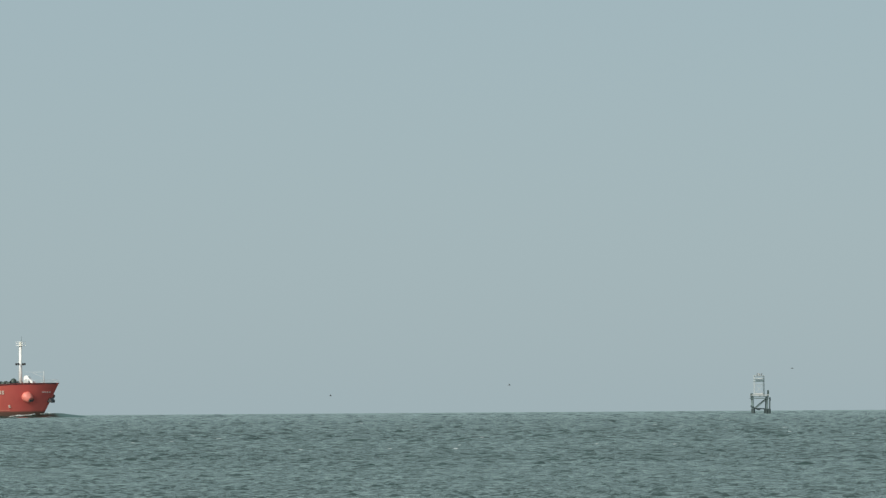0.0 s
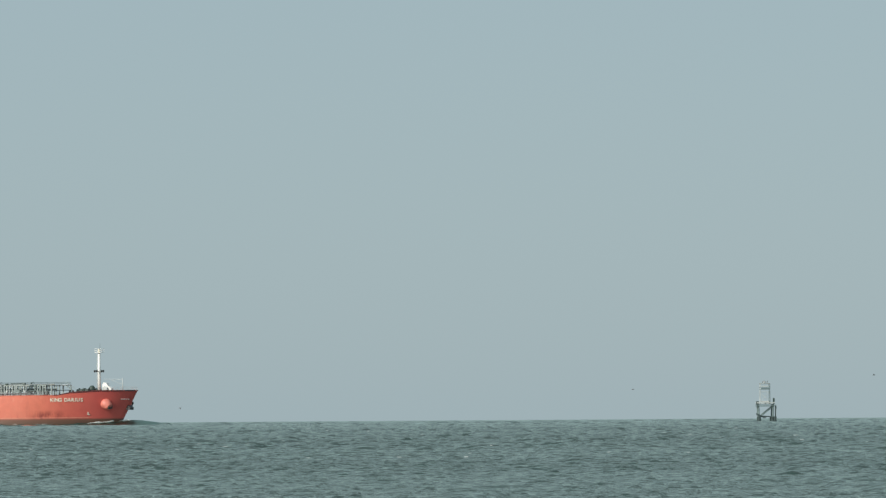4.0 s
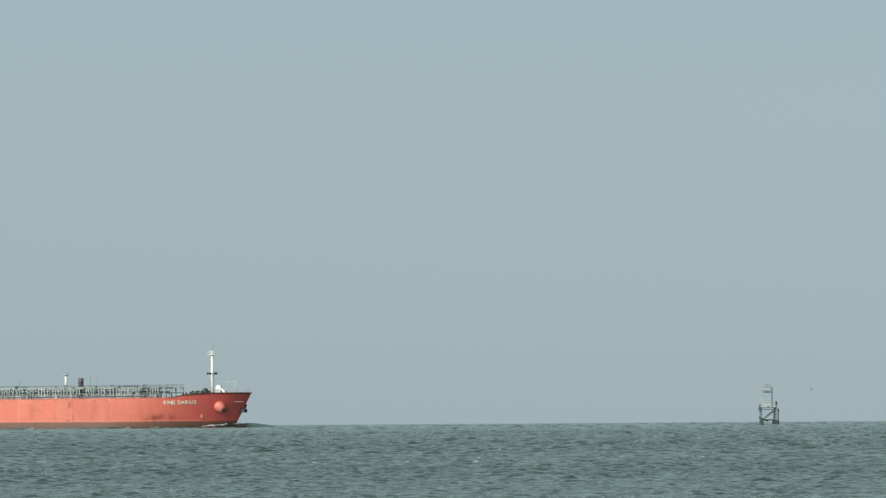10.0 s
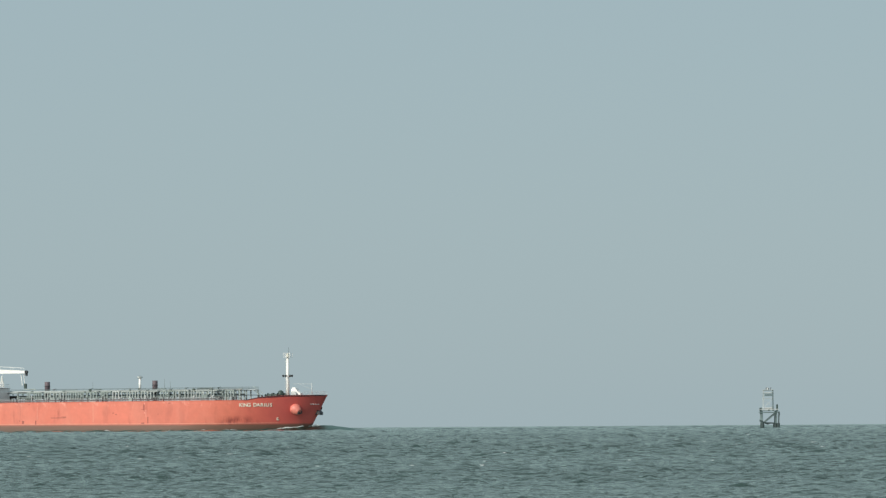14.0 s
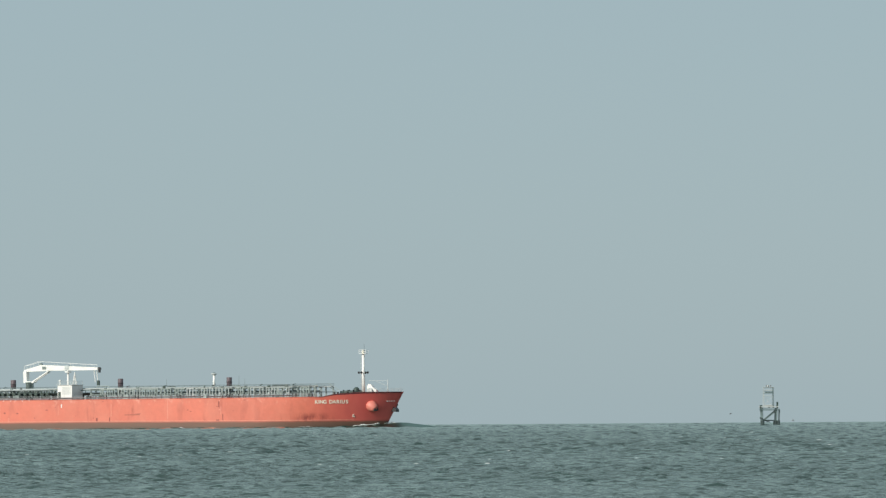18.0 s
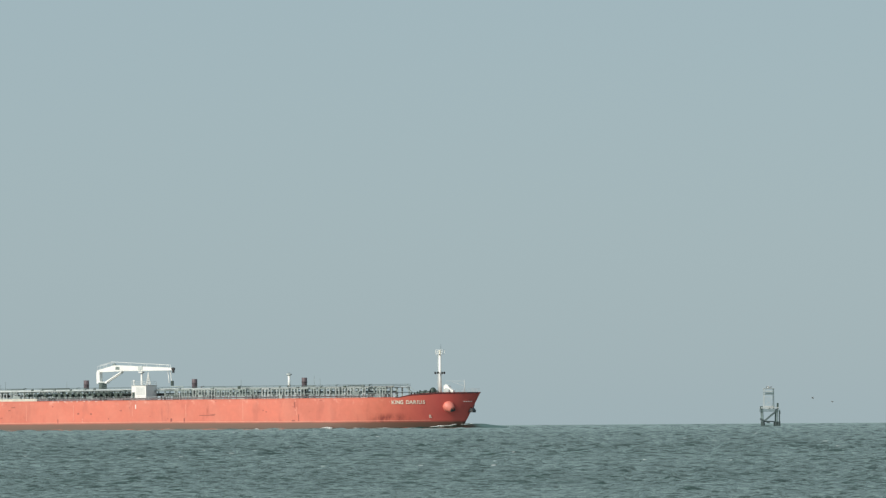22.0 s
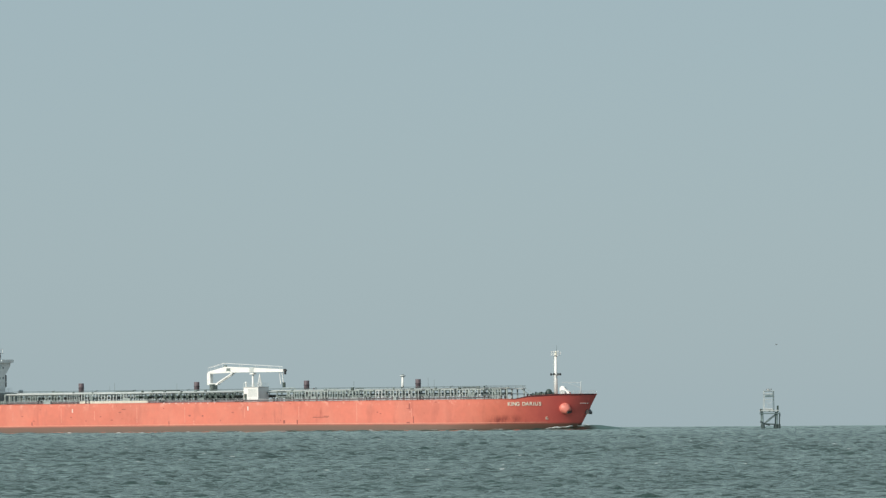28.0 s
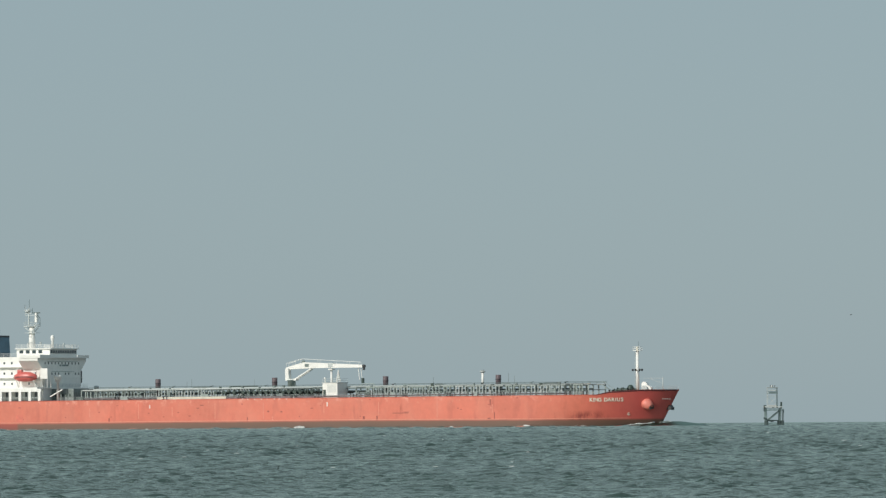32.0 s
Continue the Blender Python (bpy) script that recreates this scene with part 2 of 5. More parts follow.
SILT_DARK, SILT_PALE = (0.019, 0.043, 0.038), (0.032, 0.062, 0.053)
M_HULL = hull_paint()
# gloss tint colours the reflected sky greener than plain water would
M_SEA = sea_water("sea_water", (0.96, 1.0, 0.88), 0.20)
# gloss darkened so the red hull reflects only weakly in the wash
M_WASH = sea_water("churned_sea_water", (0.32, 0.42, 0.36), 0.30)
M_WHITE = paint("white_ship_paint", (0.83, 0.825, 0.785), 0.45, 0, 0.06, 0.5, 0.1, (0.42, 0.30, 0.2), True)
M_CREAM = paint("cream_ship_paint", (0.72, 0.68, 0.56), 0.5, 0, 0.08, 0.8, 0.12, (0.4, 0.25, 0.15), True)
M_DECK = paint("red_brown_deck_paint", (0.20, 0.07, 0.05), 0.7, 0, 0.2, 0.4, 0.2)
M_GREY = paint("grey_green_pipe_paint", (0.30, 0.36, 0.34), 0.5, 0, 0.2, 1.0, 0.2, (0.15, 0.08, 0.05))
M_LGREY = paint("light_grey_paint", (0.50, 0.54, 0.53), 0.5, 0, 0.15, 1.0, 0.12, (0.25, 0.15, 0.1))
M_DARK = paint("dark_green_machinery_paint", (0.035, 0.06, 0.05), 0.55, 0, 0.3, 1.2, 0.15, (0.12, 0.05, 0.03))
M_VENT = paint("maroon_vent_paint", (0.12, 0.09, 0.10), 0.6, 0, 0.25, 1.5)
M_BLACK = paint("black_fitting_paint", (0.025, 0.025, 0.028), 0.5, 0, 0.3, 2.0)
M_BLUE = paint("blue_funnel_paint", (0.05, 0.115, 0.17), 0.45, 0, 0.15, 0.6)
M_ORANGE = paint("orange_lifeboat_gelcoat", (0.60, 0.13, 0.112), 0.35, 0, 0.08, 0.8)
M_PINK = paint("sun_bleached_red_paint", (0.66, 0.17, 0.12), 0.5, 0, 0.14, 0.9, 0.2, (0.2, 0.06, 0.04), True)
M_STEEL = paint("weathered_steel", (0.19, 0.235, 0.225), 0.6, 0.1, 0.3, 1.2, 0.2, (0.10, 0.06, 0.04))
M_BEACON = paint("dull_teal_grey_steel", (0.13, 0.185, 0.185), 0.6, 0.1, 0.3, 1.2)
M_FOULED = paint("weed_fouled_pile_steel", (0.045, 0.070, 0.070), 0.8, 0, 0.35, 1.5)
M_PILE = paint("marine_fouled_steel", (0.045, 0.058, 0.053), 0.8, 0, 0.35, 1.5, 0.3, (0.09, 0.06, 0.04))
M_LETTER = paint("white_lettering_paint", (0.88, 0.82, 0.68), 0.5, 0, 0.05, 1.0, bump=0)
M_STAIN = paint("rust_stained_red_paint", (0.30, 0.068, 0.052), 0.55, 0, 0.25, 1.2)
M_BOLSTER = paint("pale_worn_red_paint", (0.70, 0.215, 0.165), 0.5, 0, 0.14, 0.9, 0.2, (0.3, 0.08, 0.06), True)
M_CHIP = paint("chipped_red_paint", (0.45, 0.10, 0.075), 0.55, 0, 0.25, 1.2)
M_RACK = paint("dull_green_steel", (0.11, 0.14, 0.135), 0.55, 0, 0.4, 0.7, 0.3, (0.06, 0.07, 0.07))
M_POST = paint("pale_grey_green_paint", (0.38, 0.43, 0.415), 0.5, 0, 0.2, 1.1, 0.15, (0.22, 0.15, 0.11))
M_SHEER = paint("dark_maroon_edge_paint", (0.14, 0.045, 0.05), 0.5, 0, 0.2, 0.8)
M_SEAM = paint("chalked_pink_paint", (0.74, 0.30, 0.23), 0.55, 0, 0.12, 1.0)
M_FOAM = paint("sea_foam", (0.66, 0.69, 0.67), 0.8, 0, 0.1, 1.5, bump=0.5)
M_FLECK = paint("thin_broken_foam", (0.40, 0.45, 0.43), 0.7, 0, 0.2, 2.5, bump=0.5)
M_BIRD = paint("grey_brown_feathers", (0.13, 0.13, 0.125), 0.8, 0, 0.3, 8.0)
M_GLASS = bpy.data.materials.new("dark_window_glass")
M_GLASS.use_nodes = True
M_GLASS.node_tree.nodes["Principled BSDF"].inputs["Base Color"].default_value = (0.045, 0.065, 0.075, 1)
M_GLASS.node_tree.nodes["Principled BSDF"].inputs["Roughness"].default_value = 0.06


# ---- mesh helpers ----
def part(name, bm, material, parent=None, label="", smooth=False):
    """Links a bmesh as one mesh object, under its thing where one is given."""
    me = bpy.data.meshes.new(name)
    bm.normal_update()
    bm.to_mesh(me)
    bm.free()
    me.materials.append(material)
    if smooth:
        me.polygons.foreach_set("use_smooth", [True] * len(me.polygons))
    ob = new(name, me)
    ob.parent = parent
    if label:
        ob["label"] = label
    return ob


def again(ob, m, parent):
    """One more piece on the same mesh."""
    o = new(ob.name.split(".")[0], ob.data)
    o.parent = parent
    o.matrix_basis = m
    if "label" in ob:
        o["label"] = ob["label"]
    return o


def empty(name, label, category, group="", kind=""):
    return tagged(new(name), label, category, group, kind)


def box(bm, x0, x1, y0, y1, z0, z1, bevel=0.0):
    vs = [bm.verts.new((x, y, z)) for x in (x0, x1) for y in (y0, y1) for z in (z0, z1)]
    fs = [bm.faces.new([vs[i] for i in q]) for q in ((0, 1, 3, 2), (4, 6, 7, 5), (0, 4, 5, 1), (2, 3, 7, 6), (0, 2, 6, 4), (1, 5, 7, 3))]
    if bevel:
        es = list({e for f in fs for e in f.edges})
        bmesh.ops.bevel(bm, geom=es, offset=bevel, segments=2, affect="EDGES", profile=0.6)
    return bm


def tube(bm, a, b, r0, r1=None, n=8, caps=True):
    """A tapered rod from a to b."""
    r1 = r0 if r1 is None else r1
    a, b = Vector(a), Vector(b)
    q = (b - a).to_track_quat("Z", "Y")
    rings = []
    for p, r in ((a, r0), (b, r1)):
        rings.append([bm.verts.new(p + q @ Vector((r * math.cos(k * math.tau / n), r * math.sin(k * math.tau / n), 0))) for k in range(n)])
    for k in range(n):
        bm.faces.new((rings[0][k], rings[0][(k + 1) % n], rings[1][(k + 1) % n], rings[1][k]))
    if caps:
        bm.faces.new(rings[0][::-1])
        bm.faces.new(rings[1])
    return bm


def path_tube(bm, points, r, n=6):
    """A rod bent along the points, one closed skin."""
    ps = [Vector(p) for p in points]
    rings = []
    for k, p in enumerate(ps):
        way = (ps[min(k + 1, len(ps) - 1)] - p).normalized() + (p - ps[max(k - 1, 0)]).normalized()
        if way.length < 1e-4:
            way = p - ps[k - 1]
        side = way.cross(Vector((0, 0, 1)) if abs(way.normalized().z) < 0.9 else Vector((0, 1, 0))).normalized()
        up = side.cross(way).normalized()
        rings.append([bm.verts.new(p + side * (r * math.cos(a)) + up * (r * math.sin(a))) for a in [j * math.tau / n for j in range(n)]])
    for r0, r1 in zip(rings, rings[1:]):
        for j in range(n):
            bm.faces.new((r0[j], r0[(j + 1) % n], r1[(j + 1) % n], r1[j]))
    bm.faces.new(rings[0][::-1])
    bm.faces.new(rings[-1])
    return bm


def lathe(bm, base, profile, n=16, axis=(0, 0, 1)):
    """A turned body: profile of (radius, height) along the axis from base."""
    q = Vector(axis).to_track_quat("Z", "Y")
    rings = [[bm.verts.new(Vector(base) + q @ Vector((r * math.cos(k * math.tau / n), r * math.sin(k * math.tau / n), h))) for k in range(n)] for r, h in profile]
    for r0, r1 in zip(rings, rings[1:]):
        for k in range(n):
            bm.faces.new((r0[k], r0[(k + 1) % n], r1[(k + 1) % n], r1[k]))
    bm.faces.new(rings[0][::-1])
    bm.faces.new(rings[-1])
    return bm


def prism(bm, outline, y0, y1):
    """An outline in x, z pulled along y."""
    a = [bm.verts.new((x, y0, z)) for x, z in outline]
    b = [bm.verts.new((x, y1, z)) for x, z in outline]
    n = len(outline)
    for k in range(n):
        bm.faces.new((a[k], a[(k + 1) % n], b[(k + 1) % n], b[k]))
    bm.faces.new(a[::-1])
    bm.faces.new(b)
    bmesh.ops.recalc_face_normals(bm, faces=bm.faces[:])
    return bm


B = bmesh.new

# ---- sea ----
EARTH = 7.4e6


def wave_trains(x, y, spacing, rng, count, short, long, heading, spread, height):
    """A sum of small wave trains; trains finer than the mesh can hold fade out."""
    h = np.zeros_like(x)
    for k in range(count):
        lam = short * (long / short) ** (k / (count - 1.0))
        th = radians(heading + rng.normal(0, spread))
        kx, ky = math.cos(th) * math.tau / lam, math.sin(th) * math.tau / lam
        h += height(lam) * np.clip((lam / spacing - 1.5) / 0.8, 0, 1) * np.sin(kx * x + ky * y + rng.uniform(0, 6.28))
    return h


def wave_height(x, y, spacing, seed):
    """Gentle wind sea, with short steep wavelets where groups build up; the fetch, and so the waves, grow outwards."""
    rng = np.random.RandomState(seed)
    h = wave_trains(x, y, spacing, rng, 26, 0.45, 7.0, -84, 30, lambda lam: 0.0019 * lam ** 0.8)
    for short, long, start, full, steepness in ((0.22, 0.46, 60, 110, 0.021), (0.38, 0.85, 140, 250, 0.022), (0.75, 1.6, 250, 480, 0.021), (1.2, 2.7, 460, 900, 0.017), (2.3, 5.5, 900, 1700, 0.0105), (4.5, 10.0, 1100, 1900, 0.0062)):
        groups = wave_trains(x, y, 0.01, rng, 12, short * 2.5, long * 4, -35, 60, lambda lam: 0.42)
        steep = wave_trains(x, y, spacing, rng, 18, short, long, -87, 29, lambda lam: steepness * lam)
        h += np.clip(groups + 0.3, 0.25, 1.3) * steep * np.clip((y - start) / (full - start), 0, 1)
    return h


def sea_sheet(name, radii, cols, seed, whole):
    """A sheet of sea on the earth's curve, finer near the view; with whole, it goes on all round to the horizon."""
    rad = np.array(radii)
    uu, yy = np.meshgrid(np.linspace(-1, 1, cols), rad)
    half = 0.069 * yy + (3.2 if whole else 6.5)
    xx = uu * half
    dy = np.gradient(rad)[:, None] * np.ones_like(uu)
    dx = (1.1 / cols) * half  # crests run across the view, so this way may be coarser
    z = wave_height(xx, yy, np.maximum(dy, dx), seed) - (xx ** 2 + yy ** 2) / (2 * EARTH)
    nr, nc = uu.shape
    co = np.stack([xx, yy, z], -1).reshape(-1, 3)
    i = np.arange(nr * nc).reshape(nr, nc)
    quads = np.stack([i[:-1, :-1], i[:-1, 1:], i[1:, 1:], i[1:, :-1]], -1).reshape(-1, 4)
    if whole:
        # plain water outside the view: both flanks, and all that lies behind the eye
        more, faces = [], []
        pick = list(range(0, nr, 140)) + [nr - 1]
        for side, col in ((-1, 0), (1, nc - 1)):
            for a, b in zip(pick, pick[1:]):
                k = len(co) + len(more)
                more += [(side * 4950.0, rad[a], -0.3), (side * 4950.0, rad[b], -0.3)]
                q = [i[a, col], k, k + 1, i[b, col]]
                faces.append(q if side > 0 else q[::-1])
        k = len(co) + len(more)
        more += [(-4950.0, -4950.0, -0.3), (4950.0, -4950.0, -0.3), (4950.0, rad[0], -0.3), (-4950.0, rad[0], -0.3)]
        faces.append([k, k + 1, k + 2, k + 3])
        co, quads = np.vstack([co, np.array(more)]), np.vstack([quads, np.array(faces)])
    me = bpy.data.meshes.new(name)
    me.vertices.add(len(co))
    me.vertices.foreach_set("co", co.ravel())
    me.loops.add(quads.size)
    me.loops.foreach_set("vertex_index", quads.ravel().astype(np.int32))
    me.polygons.add(len(quads))
    me.polygons.foreach_set("loop_start", np.arange(0, quads.size, 4, dtype=np.int32))
    me.polygons.foreach_set("use_smooth", np.ones(len(quads), bool))
    me.update()
    me.validate()
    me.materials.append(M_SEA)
    return new(name, me)


def sea_rows(first, last, *steps):
    """Rows whose spacing grows with the distance: steps of (up to, least spacing, growth)."""
    out = [first]
    for upto, step, grow in steps:
        while out[-1] < min(upto, last):
            out.append(out[-1] + max(step, out[-1] * grow))
    return out


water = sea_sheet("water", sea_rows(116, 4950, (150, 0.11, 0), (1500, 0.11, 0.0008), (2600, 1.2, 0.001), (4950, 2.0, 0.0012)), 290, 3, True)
tagged(water, "choppy grey-green open sea reaching the horizon", "sea", kind="structure")
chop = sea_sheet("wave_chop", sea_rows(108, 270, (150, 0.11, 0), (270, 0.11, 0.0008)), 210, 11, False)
tagged(chop, "short wind-driven wave crests running over the sea", "waves", kind="stuff")

# ---- tanker ----
# Ship space: x forward from the foremast, y to port, z up from the waterline.
tanker = empty("oil_tanker", "laden red oil tanker under way, white superstructure aft, at sea", "ship")
DECK, FORE = 8.62, 9.88


def top_line(s):
    """Height of the hull's top edge: main deck, then a short ramp to the forecastle bulwark."""
    if s < -6.2:
        return DECK
    if s < -2.6:
        return DECK + (FORE - 0.45 - DECK) * (s + 6.2) / 3.6
    return FORE - 0.45 + 0.45 * min(1.0, (s + 2.6) / 7.0)


def half_breadth(s, z):
    """Half the hull's breadth: full parallel body, rounded flaring bow, narrowing stern."""
    zz = max(0.0, min(1.0, z / 10.0))
    stem, start = 6.9 + 0.56 * max(z, -1.0), -31 + 6 * zz
    b = 16.1
    if s > start:
        u = min(1.0, (s - start) / (stem - start))
        b = 16.1 * max(0.0, 1 - u ** (2.3 + 0.1 * zz)) ** (0.78)
    if s < -188:
        u = min(1.0, (-188 - s) / 29.0)
        b *= 1 - (0.78 - 0.55 * zz) * u ** 2.2
    return b


def build_hull():
    stations = [-217, -214, -210, -205, -200, -194, -188, -176, -160, -140, -120, -100, -80, -60, -50, -44, -40, -36, -32, -28, -25] + [x * 1.0 for x in range(-23, 12)]
    rel = [-0.35, -0.12, 0.0, 0.1, 0.2, 0.3, 0.4, 0.52, 0.64, 0.76, 0.88, 0.95, 1.0]
    bm = B()
    sides = []
    for sgn in (-1, 1):
        rows = []
        for s in stations + [None]:
            row = []
            for r in rel:
                if s is None:
                    z = r * FORE
                    row.append(bm.verts.new((6.9 + 0.56 * max(z, -1.0), 0.0, z)))
                else:
                    z = r * top_line(s)
                    stem = 6.9 + 0.56 * max(z, -1.0)
                    # the last stations crowd towards the raked stem
                    x = s if s < -2 else -2 + (s + 2) / 13.0 * (stem + 2)
                    row.append(bm.verts.new((x, sgn * half_breadth(x, z), z)))
            rows.append(row)
        for a, b in zip(rows, rows[1:]):
            for k in range(len(rel) - 1):
                q = (a[k], b[k], b[k + 1], a[k + 1])
                bm.faces.new(q if sgn < 0 else q[::-1])
        sides.append(rows)
    a, b = sides[0][0], sides[1][0]
    for k in range(len(rel) - 1):
        bm.faces.new((a[k], a[k + 1], b[k + 1], b[k]))
    bmesh.ops.remove_doubles(bm, verts=bm.verts[:], dist=0.002)
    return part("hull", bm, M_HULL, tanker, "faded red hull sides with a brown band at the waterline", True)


hull = build_hull()

# weather deck and forecastle deck
def deck_plate(name, s0, s1, z, step):
    bm = B()
    ss = np.arange(s0, s1 + 0.01, step)
    rows = [[bm.verts.new((s, y * (half_breadth(s, z) - 0.12), z + 0.25 * (1 - y * y))) for y in (-1, -0.5, 0, 0.5, 1)] for s in ss]
    for a, b in zip(rows, rows[1:]):
        for k in range(4):
            bm.faces.new((a[k], b[k], b[k + 1], a[k + 1]))
    return part(name, bm, M_DECK, tanker)


deck_plate("main_deck", -216, -4.5, DECK - 0.12, 4.5)
deck_plate("forecastle_deck", -4.4, 10.2, FORE - 0.95, 1.0)

# unseen pale sheet over the aft deck, added to bounce light into the bays
bm = B()
for s in (-215.0, -173.4):
    for y in (-1, 1):
        bm.verts.new((s, y * (half_breadth(s, DECK) - 0.2), DECK + 0.22))
bm.verts.ensure_lookup_table()
bm.faces.new([bm.verts[k] for k in (0, 2, 3, 1)])
part("deck_reflector", bm, M_LGREY, tanker, "unseen pale grey deck sheet added to brighten the gallery bays")

# chalked line between the topside paint and the bottom paint
bm = B()
rows = [[bm.verts.new((s, -(half_breadth(s, z) + 0.03), z + 0.28 * max(0.0, min(1.0, (-25.0 - s) / 50.0)))) for z in (2.28, 2.42)] for s in [-212 + k * 4.0 for k in range(46)] + [-28 + k for k in range(30)]]
for a, b in zip(rows, rows[1:]):
    bm.faces.new((a[0], b[0], b[1], a[1]))
part("boot_top_line", bm, M_SEAM, tanker, "thin chalked line above the bottom paint")

# rubbing rail along the deck edge
for sgn in (-1, 1):
    bm = B()
    pts = [(s, sgn * (half_breadth(s, top_line(s)) + 0.02), top_line(s) + 0.03) for s in list(range(-214, -22, 8)) + list(range(-22, 11))]
    path_tube(bm, pts, 0.085, 6)
    part("sheer_strake", bm, M_PINK, tanker, "pale worn edge along the top of the hull")
    bm = B()
    ss = [-7 + k * 0.5 for k in range(36)] + [11.0, 11.4, 11.8, 12.1]
    rows = []
    for s in ss:
        z = top_line(s)
        deep = 0.28 * min(1.0, (s + 7.2) / 6.0)
        rows.append([bm.verts.new((s, sgn * (half_breadth(s, z + dz) + o), z + dz)) for o, dz in ((0.03, -deep), (0.10, -deep + 0.04), (0.10, 0.10), (-0.08, 0.10))])
    for a, b in zip(rows, rows[1:]):
        for k in range(3):
            bm.faces.new((a[k], b[k], b[k + 1], a[k + 1]))
    bmesh.ops.recalc_face_normals(bm, faces=bm.faces[:])
    part("bulwark_edge", bm, M_SHEER, tanker, "dark maroon edge along the bow's bulwark")


# deck edge railings
def railing(name, pts, height, parent, mat, spacing=2.2, r=0.028):
    rail = part(name, path_tube(B(), [(x, y, z + height) for x, y, z in pts], r, 5), mat, parent)
    for h in (height * 0.66, height * 0.33):
        part("rail_bar", path_tube(B(), [(x, y, z + h) for x, y, z in pts], r, 5), mat, rail)
    first = None
    for a, b in zip(pts, pts[1:]):
        a, b = Vector(a), Vector(b)
        n = max(1, int((b - a).length / spacing))
        for k in range(n):
            p = a.lerp(b, k / n)
            if first is None:
                first = part("rail_post", tube(B(), (0, 0, 0), (0, 0, height), r * 1.3, n=5), mat, rail)
                first.matrix_basis = pose(*p)
            else:
                again(first, pose(*p), rail)
    return rail


railing("starboard_railing", [(s, -(half_breadth(s, DECK) - 0.35), DECK) for s in (-168, -120, -60, -25, -14, -7)], 1.05, tanker, M_LGREY, 3.4)
railing("port_railing", [(s, half_breadth(s, DECK) - 0.35, DECK) for s in (-168, -120, -60, -25, -14, -7)], 1.05, tanker, M_LGREY, 5.0)
railing("bow_railing", [(s, y, FORE) for s, y in ((7.5, -4.9), (10.2, -2.4), (12.2, 0), (10.2, 2.4), (7.5, 4.9))], 1.0, tanker, M_LGREY, 1.6)

# name on the bow, drawn with the built-in font and laid on the plating
def hull_frame(s, z, side=-1):
    """Pose on the hull's skin at s, z: x along the skin, y up it, z outward."""
    e = 0.5
    p = Vector((s, side * half_breadth(s, z), z))
    ux = Vector((2 * e, side * (half_breadth(s + e, z) - half_breadth(s - e, z)), 0)).normalized()
    uz = Vector((0, side * (half_breadth(s, z + e) - half_breadth(s, z - e)), 2 * e)).normalized()
    out = ux.cross(uz).normalized()
    if out.y * side < 0:
        out = -out
    uz = out.cross(ux).normalized()
    m = Matrix((ux, uz, out)).transposed().to_4x4()
    return Matrix.Translation(p + out * 0.09) @ m


def letter_mesh(ch, size):
    cu = bpy.data.curves.new("letter", "FONT")
    cu.body, cu.size, cu.extrude, cu.offset, cu.align_x = ch, size, 0.03, size * 0.022, "CENTER"
    ob = bpy.data.objects.new("letter", cu)
    me = bpy.data.meshes.new_from_object(ob)
    bpy.data.objects.remove(ob)
    bpy.data.curves.remove(cu)
    return me


lettering = part("name_lettering", box(B(), -8.62, -8.58, -0.02, 0.02, 7.5, 7.55), M_WHITE, tanker, "white painted ship's name on the bow")
lettering.matrix_basis = pose(0, -half_breadth(-8.6, 7.5), 0)
LETTERS = "KING DARIUS"
widths = {"I": 0.55, " ": 0.75}
total = sum(widths.get(c, 1.0) for c in LETTERS)
pos = -8.1
for c in LETTERS:
    w = widths.get(c, 1.0) * 8.5 / total
    if c != " ":
        me = letter_mesh(c, 1.42)
        me.materials.append(M_LETTER)
        o = new("letter", me)
        o.parent = lettering
        o.matrix_basis = lettering.matrix_basis.inverted() @ hull_frame(pos + w / 2, 6.9) @ Matrix.Diagonal((0.98, 1, 1, 1))
    pos += w


def plate_on_hull(name, s, z, w, h, mat, label=""):
    o = part(name, box(B(), -w / 2, w / 2, -h / 2, h / 2, -0.12, 0.0), mat, tanker, label)
    o.matrix_basis = hull_frame(s, z) @ pose(0, 0, -0.06 if s < -24 else 0.0)
    return o


# thruster mark, small bars near the stem, draught marks, side marks
mk = part("bow_mark", B(), M_WHITE, tanker, "pale pink painted bow thruster mark")
bm = B()
box(bm, -0.45, -0.2, -0.55, 0.55, -0.02, 0.06)
box(bm, -0.2, 0.35, 0.35, 0.55, -0.02, 0.06)
box(bm, -0.2, 0.2, -0.05, 0.12, -0.02, 0.06)
box(bm, -0.2, 0.7, -0.55, -0.3, -0.02, 0.06)
bm.to_mesh(mk.data)
bm.free()
mk.data.materials.clear()
mk.data.materials.append(M_LETTER)
mk.matrix_basis = hull_frame(1.0, 3.5) @ Matrix.Diagonal((0.62, 0.66, 1, 1))
for k in range(4):
    plate_on_hull("painted_bar", 9.0 + k * 0.43, 7.4, 0.44, 0.2, M_WHITE, "small white painted bars near the stem")
for s, zs in ((-85.0, (7.3, 6.93, 6.56)), (-139.3, (7.0, 6.5)), (-101.6, (3.5, 2.9)), (-36.0, (8.0, 5.5))):
    for z in zs:
        plate_on_hull("draught_mark", s, z, 0.28, 0.38, M_WHITE if s < -80 and z > 6 else M_SEAM, "white draught mark")
